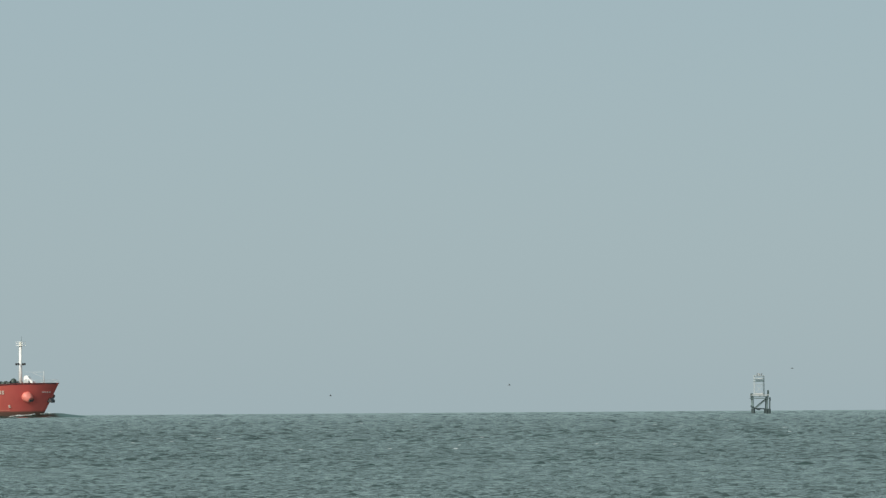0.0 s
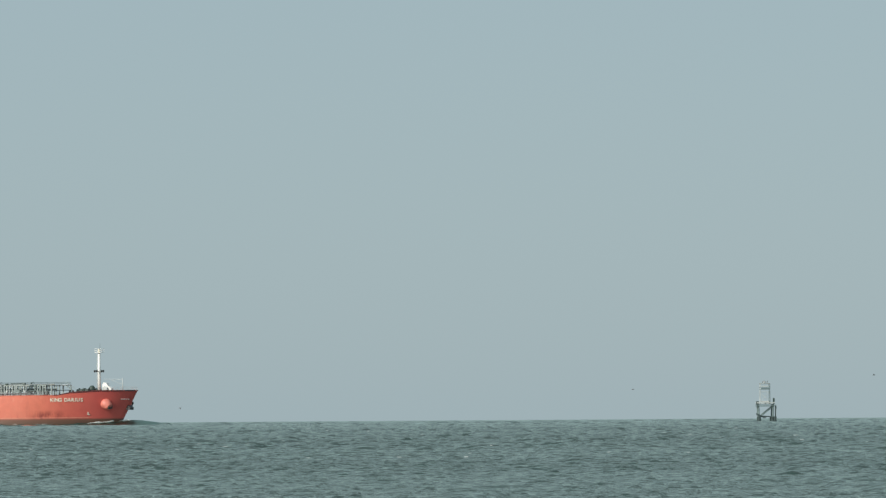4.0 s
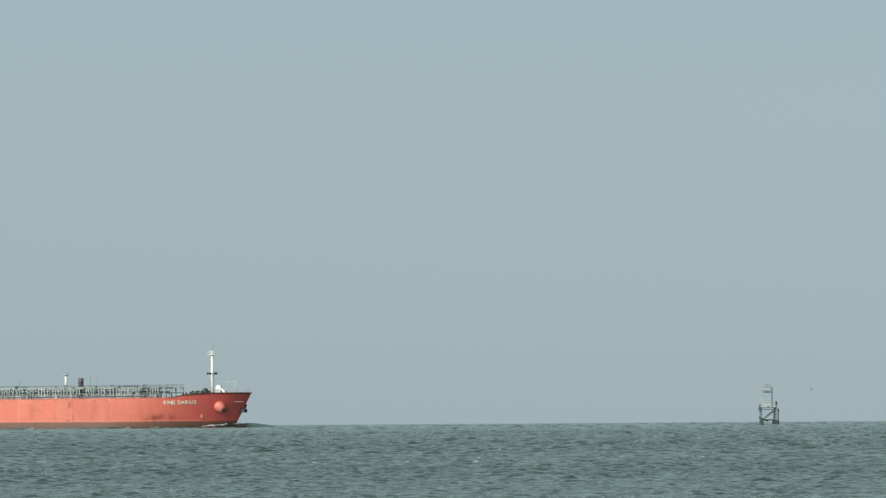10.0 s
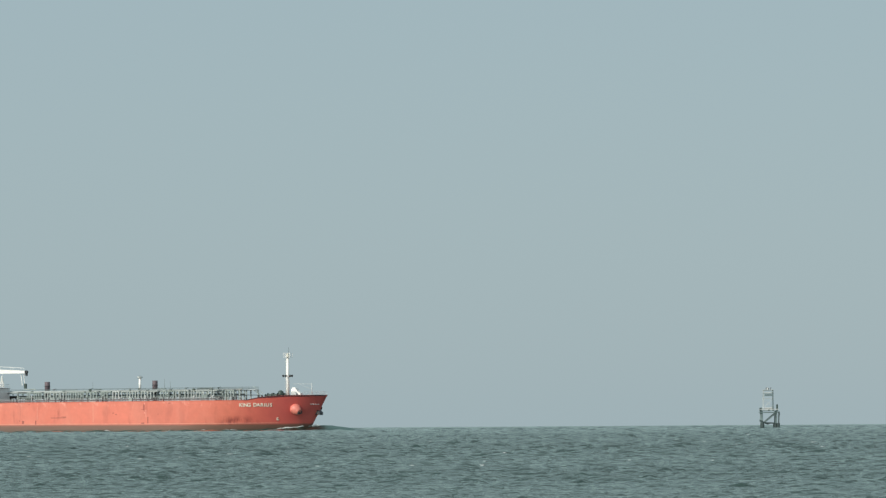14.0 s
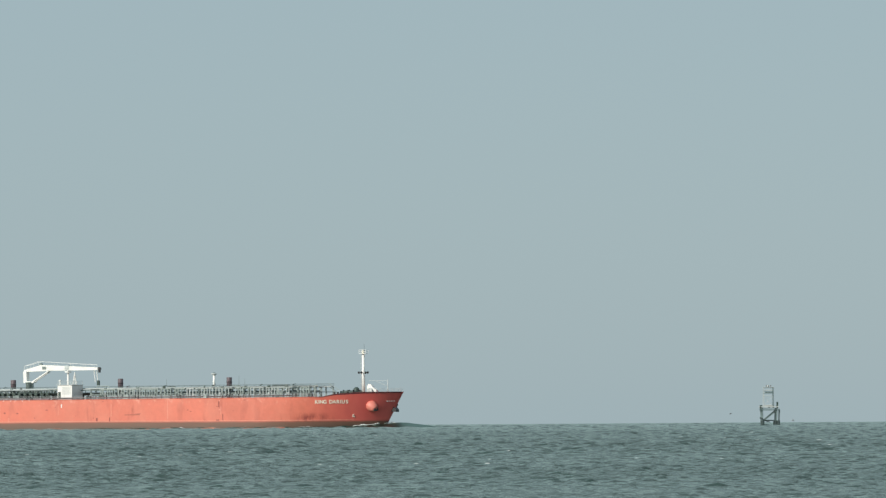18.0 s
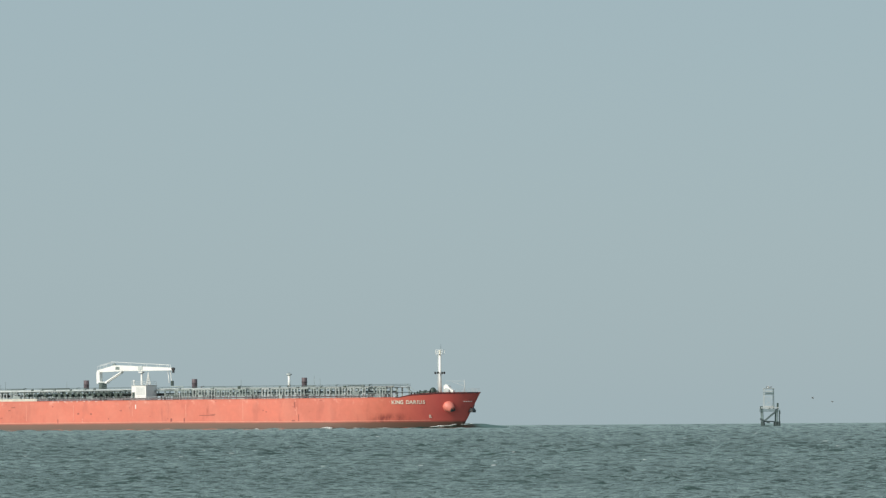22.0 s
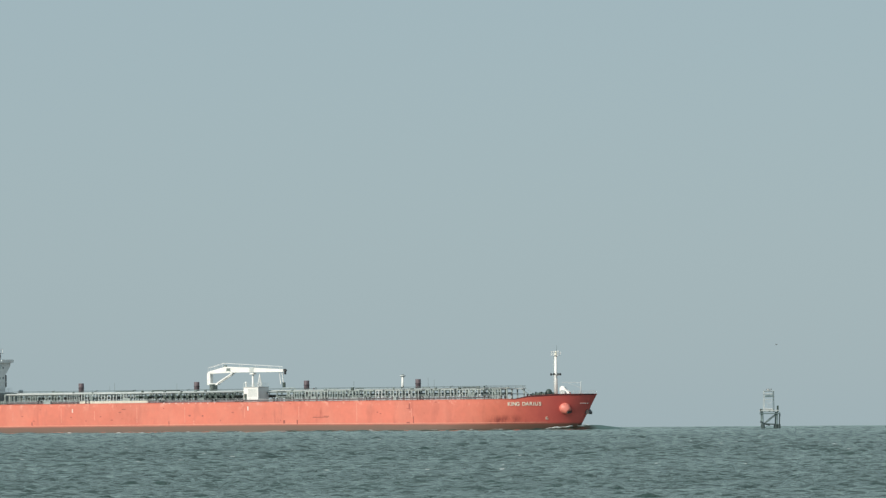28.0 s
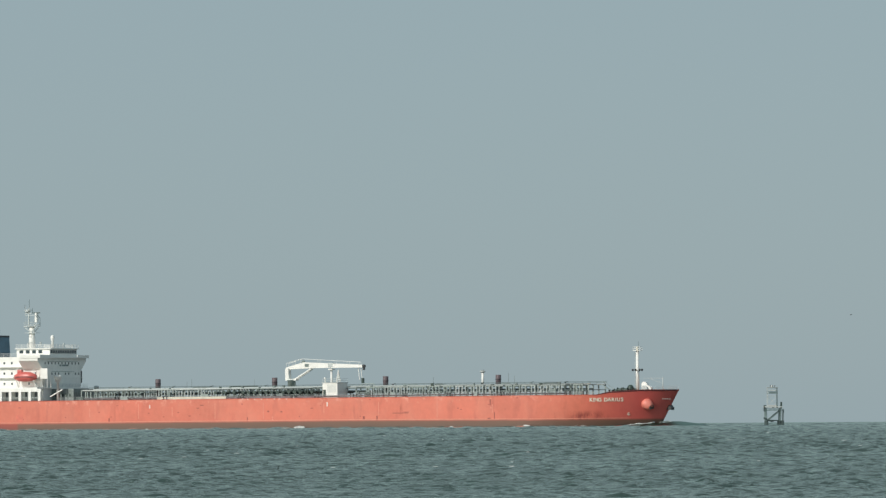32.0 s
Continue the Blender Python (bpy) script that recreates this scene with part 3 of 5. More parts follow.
for s, z, w, h in ((-36.2, 7.0, 0.3, 1.6), (-35.0, 3.4, 0.22, 1.8), (-36.6, 2.6, 0.9, 0.3), (-63.0, 4.3, 4.6, 0.16), (-61.2, 4.55, 1.6, 0.14), (-70.0, 3.0, 0.3, 1.2), (-74.0, 3.1, 0.5, 0.9),
                   (-123.3, 7.0, 1.1, 0.2), (-124.5, 6.2, 0.7, 0.2), (-98.9, 5.0, 0.5, 0.34), (-102.9, 5.1, 0.5, 0.4), (-109.3, 3.0, 0.2, 1.2), (-152.0, 3.2, 0.3, 0.9), (-180.0, 3.7, 2.1, 2.2)):
    plate_on_hull("scuff", s, z, w, h, M_STAIN if h < 2 else M_PINK, "dark scuffed patch on the plating")
for k in range(9):
    s = -111 + k * 1.95 + random.uniform(-0.3, 0.3)
    plate_on_hull("scupper", s, 8.6 + random.uniform(-0.08, 0.06), 0.36, 0.3, M_WHITE, "white scupper plate")
for s in (-133, -131.5, -62, -84.5, -52, -36):
    plate_on_hull("fairlead_plate", s, 8.65, 0.9, 0.2, M_CREAM, "pale fairlead plate")

# pale weld seams, chipped spots
rs = random.Random(31)
for s in (-158.0, -142.8, -132.4, -119.2, -104.4, -86.0, -69.5, -52.0, -35.6):
    plate_on_hull("weld_seam", s, 5.6 + rs.uniform(-0.4, 0.4), 0.13, rs.uniform(2.2, 5.2), M_SEAM, "pale worn seam on the plating")
for k in range(26):
    plate_on_hull("chipped_spot", rs.uniform(-185, -22), rs.uniform(3.0, 8.2), rs.uniform(0.15, 0.7), rs.uniform(0.12, 0.35), M_CHIP, "small chipped rusty spot")

# anchor bolster on each bow, with its anchor
for side in (-1, 1):
    m = hull_frame(6.3, 6.3, side)
    bol = part("anchor_bolster", lathe(B(), (0, 0, -1.4), [(1.6, 0), (1.8, 1.0), (1.78, 1.5), (1.6, 2.1), (1.15, 3.1), (0.95, 3.35), (0.6, 3.4)], 28), M_BOLSTER, tanker, "bleached red conical anchor bolster", True)
    bol.matrix_basis = m @ pose(-1.0, -0.25, 0, 12, 24, 0) @ Matrix.Scale(0.84, 4)
    bm = B()
    tube(bm, (0, 0, 1.7), (0, -0.25, 2.25), 0.3)
    tube(bm, (-0.7, -0.25, 2.25), (0.7, -0.25, 2.25), 0.22)
    for sx in (-1, 1):
        tube(bm, (sx * 0.7, -0.25, 2.25), (sx * 0.78, 0.7, 2.1), 0.24, 0.08)
    part("anchor", bm, M_PILE, bol, "rust-grey stockless anchor")
# bow fairlead that stands out from the stem
bm = B()
prism(bm, [(0, 1.3), (0.25, 1.3), (1.25, 0.15), (1.2, -0.35), (0.75, -0.15), (0.2, -0.3), (-0.2, 0.1)], -0.85, 0.85)
fl = part("stem_chock", bm, M_BLACK, tanker, "dark steel chock hung at the stem")
fl.matrix_basis = pose(8.8, 0.3, 4.85) @ Matrix.Scale(1.3, 4)

# ---- foremast ----
bm = B()
tube(bm, (0.2, 0, 8.9), (0.2, 0, 20.5), 0.48, 0.36, 14)
mast = part("foremast", bm, M_WHITE, tanker, "white tubular foremast", True)
mast.matrix_basis = pose(0.15, 0, 0)
bm = B()
box(bm, -0.75, 1.3, -0.8, 0.8, 20.5, 20.62)
for x in (-0.75, 1.3):
    for y in (-0.8, 0.8):
        tube(bm, (x, y, 20.6), (x, y, 21.6), 0.05, n=5)
for z in (21.1, 21.6):
    path_tube(bm, [(-0.75, -0.8, z), (1.3, -0.8, z), (1.3, 0.8, z), (-0.75, 0.8, z), (-0.75, -0.8, z)], 0.045, 5)
part("lamp_platform", bm, M_WHITE, mast)
part("masthead_lamp", lathe(B(), (0.2, 0, 20.62), [(0.3, 0), (0.34, 0.35), (0.3, 0.8), (0.12, 0.95)], 10), M_CREAM, mast)
part("masthead_pole", tube(B(), (0.5, 0, 20.6), (0.5, 0, 23.2), 0.06, 0.03, 6), M_DARK, mast)
bm = B()
tube(bm, (0.2, -1.35, 15.3), (0.2, 1.35, 15.3), 0.1, n=6)
tube(bm, (-1.2, 0, 15.35), (1.5, 0, 15.35), 0.1, n=6)
part("crosstree", bm, M_DARK, mast, "dark crosstree with deck lamps")
for x, y in ((-1.2, 0), (1.5, 0), (0.2, -1.35), (0.2, 1.35)):
    part("deck_lamp", lathe(B(), (x, y, 15.0), [(0.12, 0), (0.3, 0.2), (0.3, 0.55), (0.16, 0.65)], 8), M_BLACK, mast)
bm = B()
for y in (-0.16, 0.16):
    tube(bm, (-0.55, y, 9.3), (-0.42, y, 20.2), 0.03, n=5)
for k in range(34):
    tube(bm, (-0.53 + k * 0.003, -0.16, 9.6 + k * 0.31), (-0.53 + k * 0.003, 0.16, 9.6 + k * 0.31), 0.02, n=4)
part("mast_ladder", bm, M_LGREY, mast)

# ---- forecastle machinery ----
def winch(x, y, z, w, mat, label):
    """Mooring winch: bed, two drums on a shaft, end flanges, gearbox."""
    bm = B()
    box(bm, -w / 2 - 0.3, w / 2 + 0.3, -0.8, 0.8, 0, 0.35, 0.05)
    o = part("mooring_winch", bm, mat, tanker, label)
    o.matrix_basis = pose(x, y, z)
    for k in (-1, 1):
        part("drum", lathe(B(), (k * w * 0.25 - w * 0.2, 0, 0.95), [(0.72, 0), (0.72, 0.06), (0.48, 0.08), (0.48, w * 0.4 - 0.08), (0.72, w * 0.4 - 0.06), (0.72, w * 0.4)], 16, (1, 0, 0)), mat, o)
    part("gearbox", box(B(), -0.3, 0.3, -0.5, 0.6, 0.35, 1.6, 0.08), mat, o)
    return o


winch(-2.6, -3.5, FORE - 0.9, 3.4, M_DARK, "dark green mooring winch")
winch(-2.6, 3.5, FORE - 0.9, 3.4, M_DARK, "dark green mooring winch")
winch(-5.2, 0.0, DECK + 0.1, 3.0, M_DARK, "dark green mooring winch")
part("store_hatch", lathe(B(), (-1.1, -1.6, 9.3), [(0.85, 0), (0.9, 0.9), (0.8, 1.6), (0.4, 2.0), (0.1, 2.05)], 14), M_DARK, tanker, "dark domed store hatch", True)
wl_ = part("windlass", box(B(), 2.2, 5.0, -2.2, 0.4, 8.9, 9.7, 0.06), M_WHITE, tanker, "white anchor windlass")
part("windlass_cover", prism(B(), [(2.1, 9.7), (2.1, 11.6), (2.6, 12.15), (3.3, 12.0), (3.9, 11.2), (4.9, 10.5), (4.9, 9.7)], -1.6, -0.1), M_WHITE, wl_)
part("chain_lifter", lathe(B(), (3.2, -2.4, 10.3), [(0.8, 0), (0.8, 0.1), (0.5, 0.2), (0.5, 0.5), (0.8, 0.6), (0.8, 0.7)], 16, (0, 1, 0)), M_LGREY, wl_)
dv = part("bow_derrick_post", tube(B(), (7.7, 0, 8.9), (7.7, 0, 13.35), 0.15, 0.11, 10), M_LGREY, tanker, "pale grey derrick post with a boom", True)
part("derrick_boom", tube(B(), (7.6, 0, 13.0), (2.6, -1.2, 13.1), 0.06, 0.05, 6), M_LGREY, dv)
part("derrick_stay", tube(B(), (7.6, 0, 11.6), (4.3, -0.8, 12.9), 0.05, 0.05, 6), M_LGREY, dv)
def bollard(x, y, z):
    """A pair of mooring posts on one bed."""
    o = part("bollard", box(B(), -0.9, 0.9, -0.35, 0.35, 0, 0.15), M_BLACK, tanker)
    o.matrix_basis = pose(x, y, z)
    for k in (-0.5, 0.5):
        part("bollard_post", lathe(B(), (k, 0, 0.15), [(0.24, 0), (0.24, 0.7), (0.32, 0.74), (0.32, 0.86)], 10), M_BLACK, o)
    return o


for s in (-9.5, -14, -33, -49, -62, -77, -96, -112, -135, -150):
    for sd in (-1, 1):
        bollard(s, sd * (half_breadth(s, DECK) - 1.0), DECK + 0.02)
for s, b in ((-3.0, 10.6), (2.0, 8.0), (5.5, 5.5)):
    bollard(s, -b, FORE - 0.88)

# stair and rails that lead up to the forecastle
bm = B()
for y in (-3.0, -2.2):
    tube(bm, (-9.0, y, DECK + 2.9), (-5.8, y, FORE - 0.5), 0.07, n=5)
    tube(bm, (-9.0, y, DECK + 3.9), (-5.6, y, FORE + 0.4), 0.04, n=5)
for k in range(9):
    box(bm, -9.0 + k * 0.38, -8.75 + k * 0.38, -3.0, -2.2, DECK + 2.85 - k * 0.27, DECK + 2.9 - k * 0.27)
part("forecastle_stair", bm, M_GREY, tanker, "grey-green stair from the catwalk to the forecastle")

# ---- cargo deck: catwalk, frames, pipes ----
bm = B()
box(bm, -166, -9, -0.9, 0.9, 11.55, 11.68)
catwalk = part("catwalk", bm, M_LGREY, tanker, "light grey raised catwalk over the cargo deck")
bm = B()
for y in (-0.9, 0.9):
    for h in (0.35, 0.7):
        path_tube(bm, [(-166, y, 11.65 + h), (-9, y, 11.65 + h)], 0.055, 5)
part("catwalk_handrail", bm, M_RACK, catwalk)
post = part("catwalk_rail_post", tube(B(), (0, 0, 0), (0, 0, 0.72), 0.045, n=5), M_RACK, catwalk)
post.matrix_basis = pose(-166, -0.9, 11.65)
for k in range(1, 74):
    again(post, pose(-166 + k * 2.15, -0.9, 11.65), catwalk)


def pipe_frame():
    """Portal that carries the deck pipes."""
    bm = B()
    for y in (-6.2, -3.2, 0.9, 5.5):
        box(bm, -0.16, 0.16, y - 0.13, y + 0.13, 0, 2.95)
    box(bm, -0.14, 0.14, -6.4, 5.7, 1.42, 1.62)
    box(bm, -0.15, 0.15, -6.4, 5.7, 2.8, 3.02)
    return bm


frame_part = part("pipe_frame", pipe_frame(), M_GREY, tanker, "grey-green portal carrying deck pipes")
frame_part.matrix_basis = pose(-11.5, 0, DECK)
frames_at = []
s = -11.5
while s > -163:
    s -= random.choice((1.5, 1.6, 1.7, 1.7, 3.6))
    if not -89.5 < s < -81.5:
        again(frame_part, pose(s, 0, DECK, 0, 0, 0), tanker)
        frames_at.append(s)
for y, z, r, s0, s1, mat in ((-5.6, 10.45, 0.20, -160, -14, M_RACK), (-4.9, 10.45, 0.26, -160, -30, M_RACK), (-4.2, 10.4, 0.18, -160, -11, M_RACK), (-2.6, 10.45, 0.28, -160, -40, M_GREY),
                             (-1.8, 10.4, 0.2, -160, -22, M_LGREY), (1.8, 10.4, 0.26, -160, -36, M_GREY), (2.6, 10.45, 0.2, -160, -18, M_GREY), (-6.0, 11.75, 0.14, -162, -12, M_LGREY),
                             (-4.6, 11.8, 0.18, -162, -26, M_GREY), (3.6, 11.8, 0.2, -162, -20, M_GREY), (-3.4, 11.78, 0.1, -162, -12, M_CREAM)):
    part("deck_pipe", tube(B(), (s0, y, z), (s1, y, z), r, n=10), mat, tanker, "", True)
# racks of hangers and stays along the pipes, uneven in length, lean and paint
rng = random.Random(21)
rack_first, post_first = {}, {}
s = -12.6
while s > -164:
    count = rng.choice((3, 4, 5, 5, 6, 7))
    pitch = rng.uniform(0.72, 0.98)
    long = (count - 1) * pitch + 0.3
    if not (-91.5 < s - long < -81 or -91.5 < s < -81):
        mat = rng.choice((M_POST, M_POST, M_LGREY, M_GREY))
        at = pose(s - long, rng.choice((-8.0, -8.6, -7.4)), DECK)
        if mat.name not in rack_first:
            one = part("hanger_rack", box(B(), 0, 1, -0.12, 0.12, 2.76, 2.98), mat, tanker, "pale grey-green rack of pipe hangers")
            one.matrix_basis = at
            rack_first[mat.name] = one
            post_first[mat.name] = part("hanger_post", box(B(), -0.12, 0.12, -0.1, 0.1, -2.75, 0.02), mat, one)
            post_first[mat.name].matrix_basis = pose(0.12, 0, 2.77)
        else:
            one = again(rack_first[mat.name], at, tanker)
            again(post_first[mat.name], pose(0.12, 0, 2.77), one)
        one.data = one.data.copy()
        for v in one.data.vertices:
            v.co.x = 0.0 if v.co.x < 0.01 else long
        lean = rng.choice((0, 0, 0, 0, 0, 3, 5, -3))
        for k in range(1, count):
            if rng.random() < 0.9:
                again(post_first[mat.name], pose(0.12 + k * pitch, 0, 2.77, 0, lean, 0), one)
        if rng.random() < 0.15:
            part("diagonal_stay", tube(B(), (0.1, -0.2, 0.1), (min(long - 0.1, 2.4), -0.2, 2.7), 0.09, n=6), M_LGREY, one)
        if rng.random() < 0.5:
            w = rng.uniform(0.3, 0.9)
            o = part("valve_box", box(B(), 0, w, -0.25, 0.25, 0, rng.uniform(0.35, 0.75), 0.04), rng.choice((M_DARK, M_RACK, M_STEEL)), tanker, "dark valve box on a pipe rack")
            o.matrix_basis = at @ pose(rng.uniform(0, long - w), 0, 2.98)
    s -= long + rng.choice((0.4, 0.6, 0.9, 1.3, 2.2))
for y, z, r, s0, s1 in ((-9.2, 9.2, 0.26, -164, -92), (-10.2, 9.05, 0.28, -164, -92), (-9.0, 9.3, 0.22, -164, -95), (-7.2, 10.0, 0.26, -80, -12), (-7.0, 11.3, 0.15, -164, -12), (-8.5, 11.5, 0.20, -164, -93), (-11.8, 9.15, 0.15, -160, -20), (-12.6, 9.15, 0.2, -164, -14)):
    part("service_pipe", tube(B(), (s0, y, z), (s1, y, z), r, n=10), M_LGREY if y == -8.5 else M_VENT if y == -12.6 else (M_DARK if y < -9.5 else M_RACK) if s1 < -90 else M_STEEL, tanker, "", True)
# manifold abreast of the crane: cross pipes with valves and flanges
mani = None
for k in range(13):
    s = -112 + k * 1.75
    if -91 < s:
        continue
    bm = B()
    tube(bm, (0, -13.2, 10.4), (0, 13.2, 10.4), 0.27, n=10)
    for y in (-13.2, -11.4, -8.0, 8.0, 11.4, 13.2):
        tube(bm, (0, y - 0.08, 10.4), (0, y + 0.08, 10.4), 0.45, n=12)
    for y in (-10.2, 10.2):
        tube(bm, (0, y, 10.4), (0, y, 11.3), 0.12, n=6)
        lathe(bm, (0, y, 11.3), [(0.4, 0), (0.4, 0.08)], 12)
    for y in (-12, -6.8, 6.8, 12):
        box(bm, -0.12, 0.12, y - 0.12, y + 0.12, 8.55, 10.2)
    if mani is None:
        mani = part("manifold_pipe", bm, M_DARK, tanker, "dark cargo manifold pipe with flanges and valve")
        mani.matrix_basis = pose(s, 0, 0)
    else:
        bm.free()
        again(mani, pose(s, 0, 0), tanker)
for k, s in enumerate((-92.5, -94.6, -114.8, -117.6, -120.5)):
    again(mani, pose(s, 0, 0), tanker)
bm = B()
box(bm, -122, -90, -14.2, -13.0, 8.6, 8.95)
box(bm, -122, -90, -14.3, -14.15, 8.6, 9.3)
part("drip_tray", bm, M_VENT, tanker, "dark steel drip tray under the manifold")
bm = B()
box(bm, -137.5, -116.3, -15.2, -14.8, 8.6, 9.4, 0.05)
part("spill_coaming", bm, M_CREAM, tanker, "cream painted fender beam on deck")

# tank vent risers and small deck fittings
def vent_riser(s):
    o = part("vent_riser", lathe(B(), (0, 0, 8.6), [(0.6, 0), (0.6, 3.3), (0.74, 3.35), (0.76, 5.85), (0.66, 5.92)], 14), M_VENT, tanker, "maroon tank vent riser", True)
    o.matrix_basis = pose(s, 0.8, 0)
    part("vent_guard", lathe(B(), (0, 0, 13.2), [(0.86, 0), (0.86, 0.12)], 14), M_BLACK, o)
    return o


for s in (-145.2, -109.0, -75.1, -41.2):
    vent_riser(s)
mh = part("vent_mast", tube(B(), (-45.5, 0, 11.6), (-45.5, 0, 15.3), 0.36, 0.32, 12), M_WHITE, tanker, "white stub mast with a cowl head", True)
part("cowl", lathe(B(), (-45.5, 0, 15.1), [(0.35, 0), (0.8, 0.3), (0.8, 0.5), (0.5, 0.62)], 14), M_LGREY, mh)
part("cowl_lamp", box(B(), -45.8, -45.2, -0.3, 0.3, 15.35, 15.85, 0.05), M_DARK, mh)
rng = random.Random(4)
for k in range(34):
    s = -158 + k * 4.4 + rng.uniform(-1, 1)
    if -91 < s < -80:
        continue
    h = rng.uniform(0.9, 2.2)
    w = rng.uniform(0.25, 0.7)
    y = -rng.choice((7.4, 8.8, 10.5, 12.2))
    bm = B()
    tube(bm, (0, 0, 0), (0, 0, h * 0.7), w * 0.35, n=8)
    lathe(bm, (0, 0, h * 0.7), [(w * 0.5, 0), (w * 0.6, h * 0.1), (w * 0.5, h * 0.25), (w * 0.1, h * 0.3)], 10)
    o = part("tank_fitting", bm, rng.choice((M_GREY, M_DARK, M_STEEL, M_LGREY)), tanker, "tank valve or ullage fitting on deck")
    o.matrix_basis = pose(s, y, DECK)
for s, l, z, m in ((-24, 5.2, 12.2, M_DARK), (-37.5, 2.8, 12.25, M_STEEL), (-57.5, 3.0, 12.2, M_DARK), (-66, 4.6, 12.2, M_STEEL), (-130, 5.5, 12.2, M_DARK), (-151, 4.0, 12.2, M_STEEL), (-117, 9.0, 12.35, M_DARK), (-79, 4.0, 12.6, M_GREY)):
    o = part("pipe_loop", path_tube(B(), [(0, 0, -0.5), (0.3, 0, 0), (l - 0.3, 0, 0), (l, 0, -0.5)], 0.16, 8), m, tanker, "raised pipe expansion loop")
    o.matrix_basis = pose(s - l / 2, -2.4, z - 0.15)
for s, h in ((-38.0, 15.0), (-36.2, 14.2), (-60.5, 14.2), (-134.5, 14.4), (-136.0, 13.6), (-115, 14.2)):
    part("whip_pole", tube(B(), (s, 0.4, 11.6), (s, 0.4, h), 0.06, 0.04, 6), M_STEEL, tanker)

# foam monitors, lockers and reels along the catwalk
rng = random.Random(12)
for k in range(11):
    s = -153 + k * 13.4 + rng.uniform(-2, 2)
    if -104 < s < -80:
        continue
    o = part("foam_monitor", lathe(B(), (0, 0, 0), [(0.2, 0), (0.16, 0.7), (0.34, 0.75), (0.34, 1.1), (0.15, 1.2)], 10), rng.choice((M_DARK, M_STEEL, M_VENT)), tanker, "fire-fighting foam monitor on its stand")
    o.matrix_basis = pose(s, -1.4, 11.65) @ Matrix.Scale(0.65, 4)
    part("monitor_barrel", tube(B(), (-0.4, 0, 0.85), (1.3, -0.3, 1.35), 0.13, 0.09, 8), M_DARK, o)
for k in range(13):
    s = -160 + k * 11.7 + rng.uniform(-3, 3)
    if -92 < s < -80:
        continue
    w, h = rng.uniform(0.9, 2.4), rng.uniform(0.9, 2.1)
    o = part("deck_locker", box(B(), -w / 2, w / 2, -0.5, 0.5, 0, h, 0.05), rng.choice((M_GREY, M_GREY, M_DARK, M_STEEL)), tanker, "steel locker on the cargo deck")
    o.matrix_basis = pose(s, -rng.choice((9.6, 11.2, 12.6)), DECK)

# ---- hose crane ----
crane = part("hose_crane", lathe(B(), (-103.4, 0, 8.6), [(1.15, 0), (1.1, 5.0), (1.35, 5.05), (1.35, 5.3)], 18), M_GREY, tanker, "white hose-handling crane stowed on its rest", True)
bm = B()
prism(bm, [(-104.9, 13.6), (-101.8, 13.6), (-101.6, 14.0), (-103.9, 14.1), (-104.0, 17.0), (-104.7, 17.2), (-105.0, 16.6)], -0.9, 0.9)
part("slewing_frame", bm, M_WHITE, crane)
bm = B()
prism(bm, [(-105.0, 16.5), (-104.7, 17.3), (-99.6, 18.6), (-98.0, 18.6), (-81.6, 17.75), (-81.5, 17.0), (-96, 17.0), (-103.6, 16.75)], -0.7, 0.7)
part("boom", bm, M_WHITE, crane, "white tapered crane boom")
bm = B()
for y in (-0.55, 0.55):
    tube(bm, (-102.2, y, 13.9), (-97.2, y, 16.8), 0.24, n=8)
part("luffing_ram", bm, M_WHITE, crane)
bm = B()
for y in (-0.75, 0.75):
    path_tube(bm, [(-104.6, y, 18.4), (-100.2, y, 19.6), (-82.5, y, 18.5)], 0.05, 5)
    for x, za, zb in ((-104.6, 17.3, 18.4), (-102.6, 17.8, 18.95), (-100.2, 18.5, 19.6), (-95, 18.3, 19.25), (-90, 18.0, 18.95), (-86, 17.8, 18.7), (-82.5, 17.6, 18.5)):
        tube(bm, (x, y, za), (x, y, zb), 0.04, n=5)
part("boom_handrail", bm, M_WHITE, crane)
bm = B()
part("winch_housing", box(bm, -99.0, -97.8, -0.8, 0.8, 17.4, 18.2), M_STEEL, crane)
part("winch_housing", box(B(), -91.9, -90.6, -0.8, 0.8, 17.2, 18.4), M_LGREY, crane)
bm = B()
lathe(bm, (-81.3, -0.4, 17.4), [(0.42, 0), (0.46, 0.2), (0.42, 0.8)], 12, (0, 1, 0))
box(bm, -81.5, -81.1, -0.4, 0.4, 16.3, 17.3)
part("boom_sheave", lathe(B(), (-99.7, -0.3, 18.75), [(0.4, 0), (0.45, 0.1), (0.4, 0.6)], 12, (0, 1, 0)), M_STEEL, crane, "dark sheave on top of the boom")
part("boom_head", bm, M_BLACK, crane, "dark sheaves at the boom head")
bm = B()
for x in (-83.0, -82.2):
    tube(bm, (x, 0, 16.9), (x + 0.4, 0, 13.6), 0.12, n=5)
part("hoist_rope", bm, M_WHITE, crane)
part("hook_block", box(B(), -82.0, -81.3, -0.35, 0.35, 12.7, 14.1, 0.1), M_DARK, crane)
rest = part("boom_rest", tube(B(), (-91.2, 0, 8.6), (-91.2, 0, 16.9), 0.33, 0.28, 12), M_WHITE, tanker, "white post that carries the crane boom", True)
part("rest_saddle", box(B(), -91.8, -90.6, -0.9, 0.9, 16.4, 16.75, 0.05), M_WHITE, rest)
bm = B()
for x in (-90.2, -88.0):
    for y in (-0.9, 0.9):
        tube(bm, (x, y, 8.6), (-89.1, 0, 16.5), 0.13, 0.1, 6)
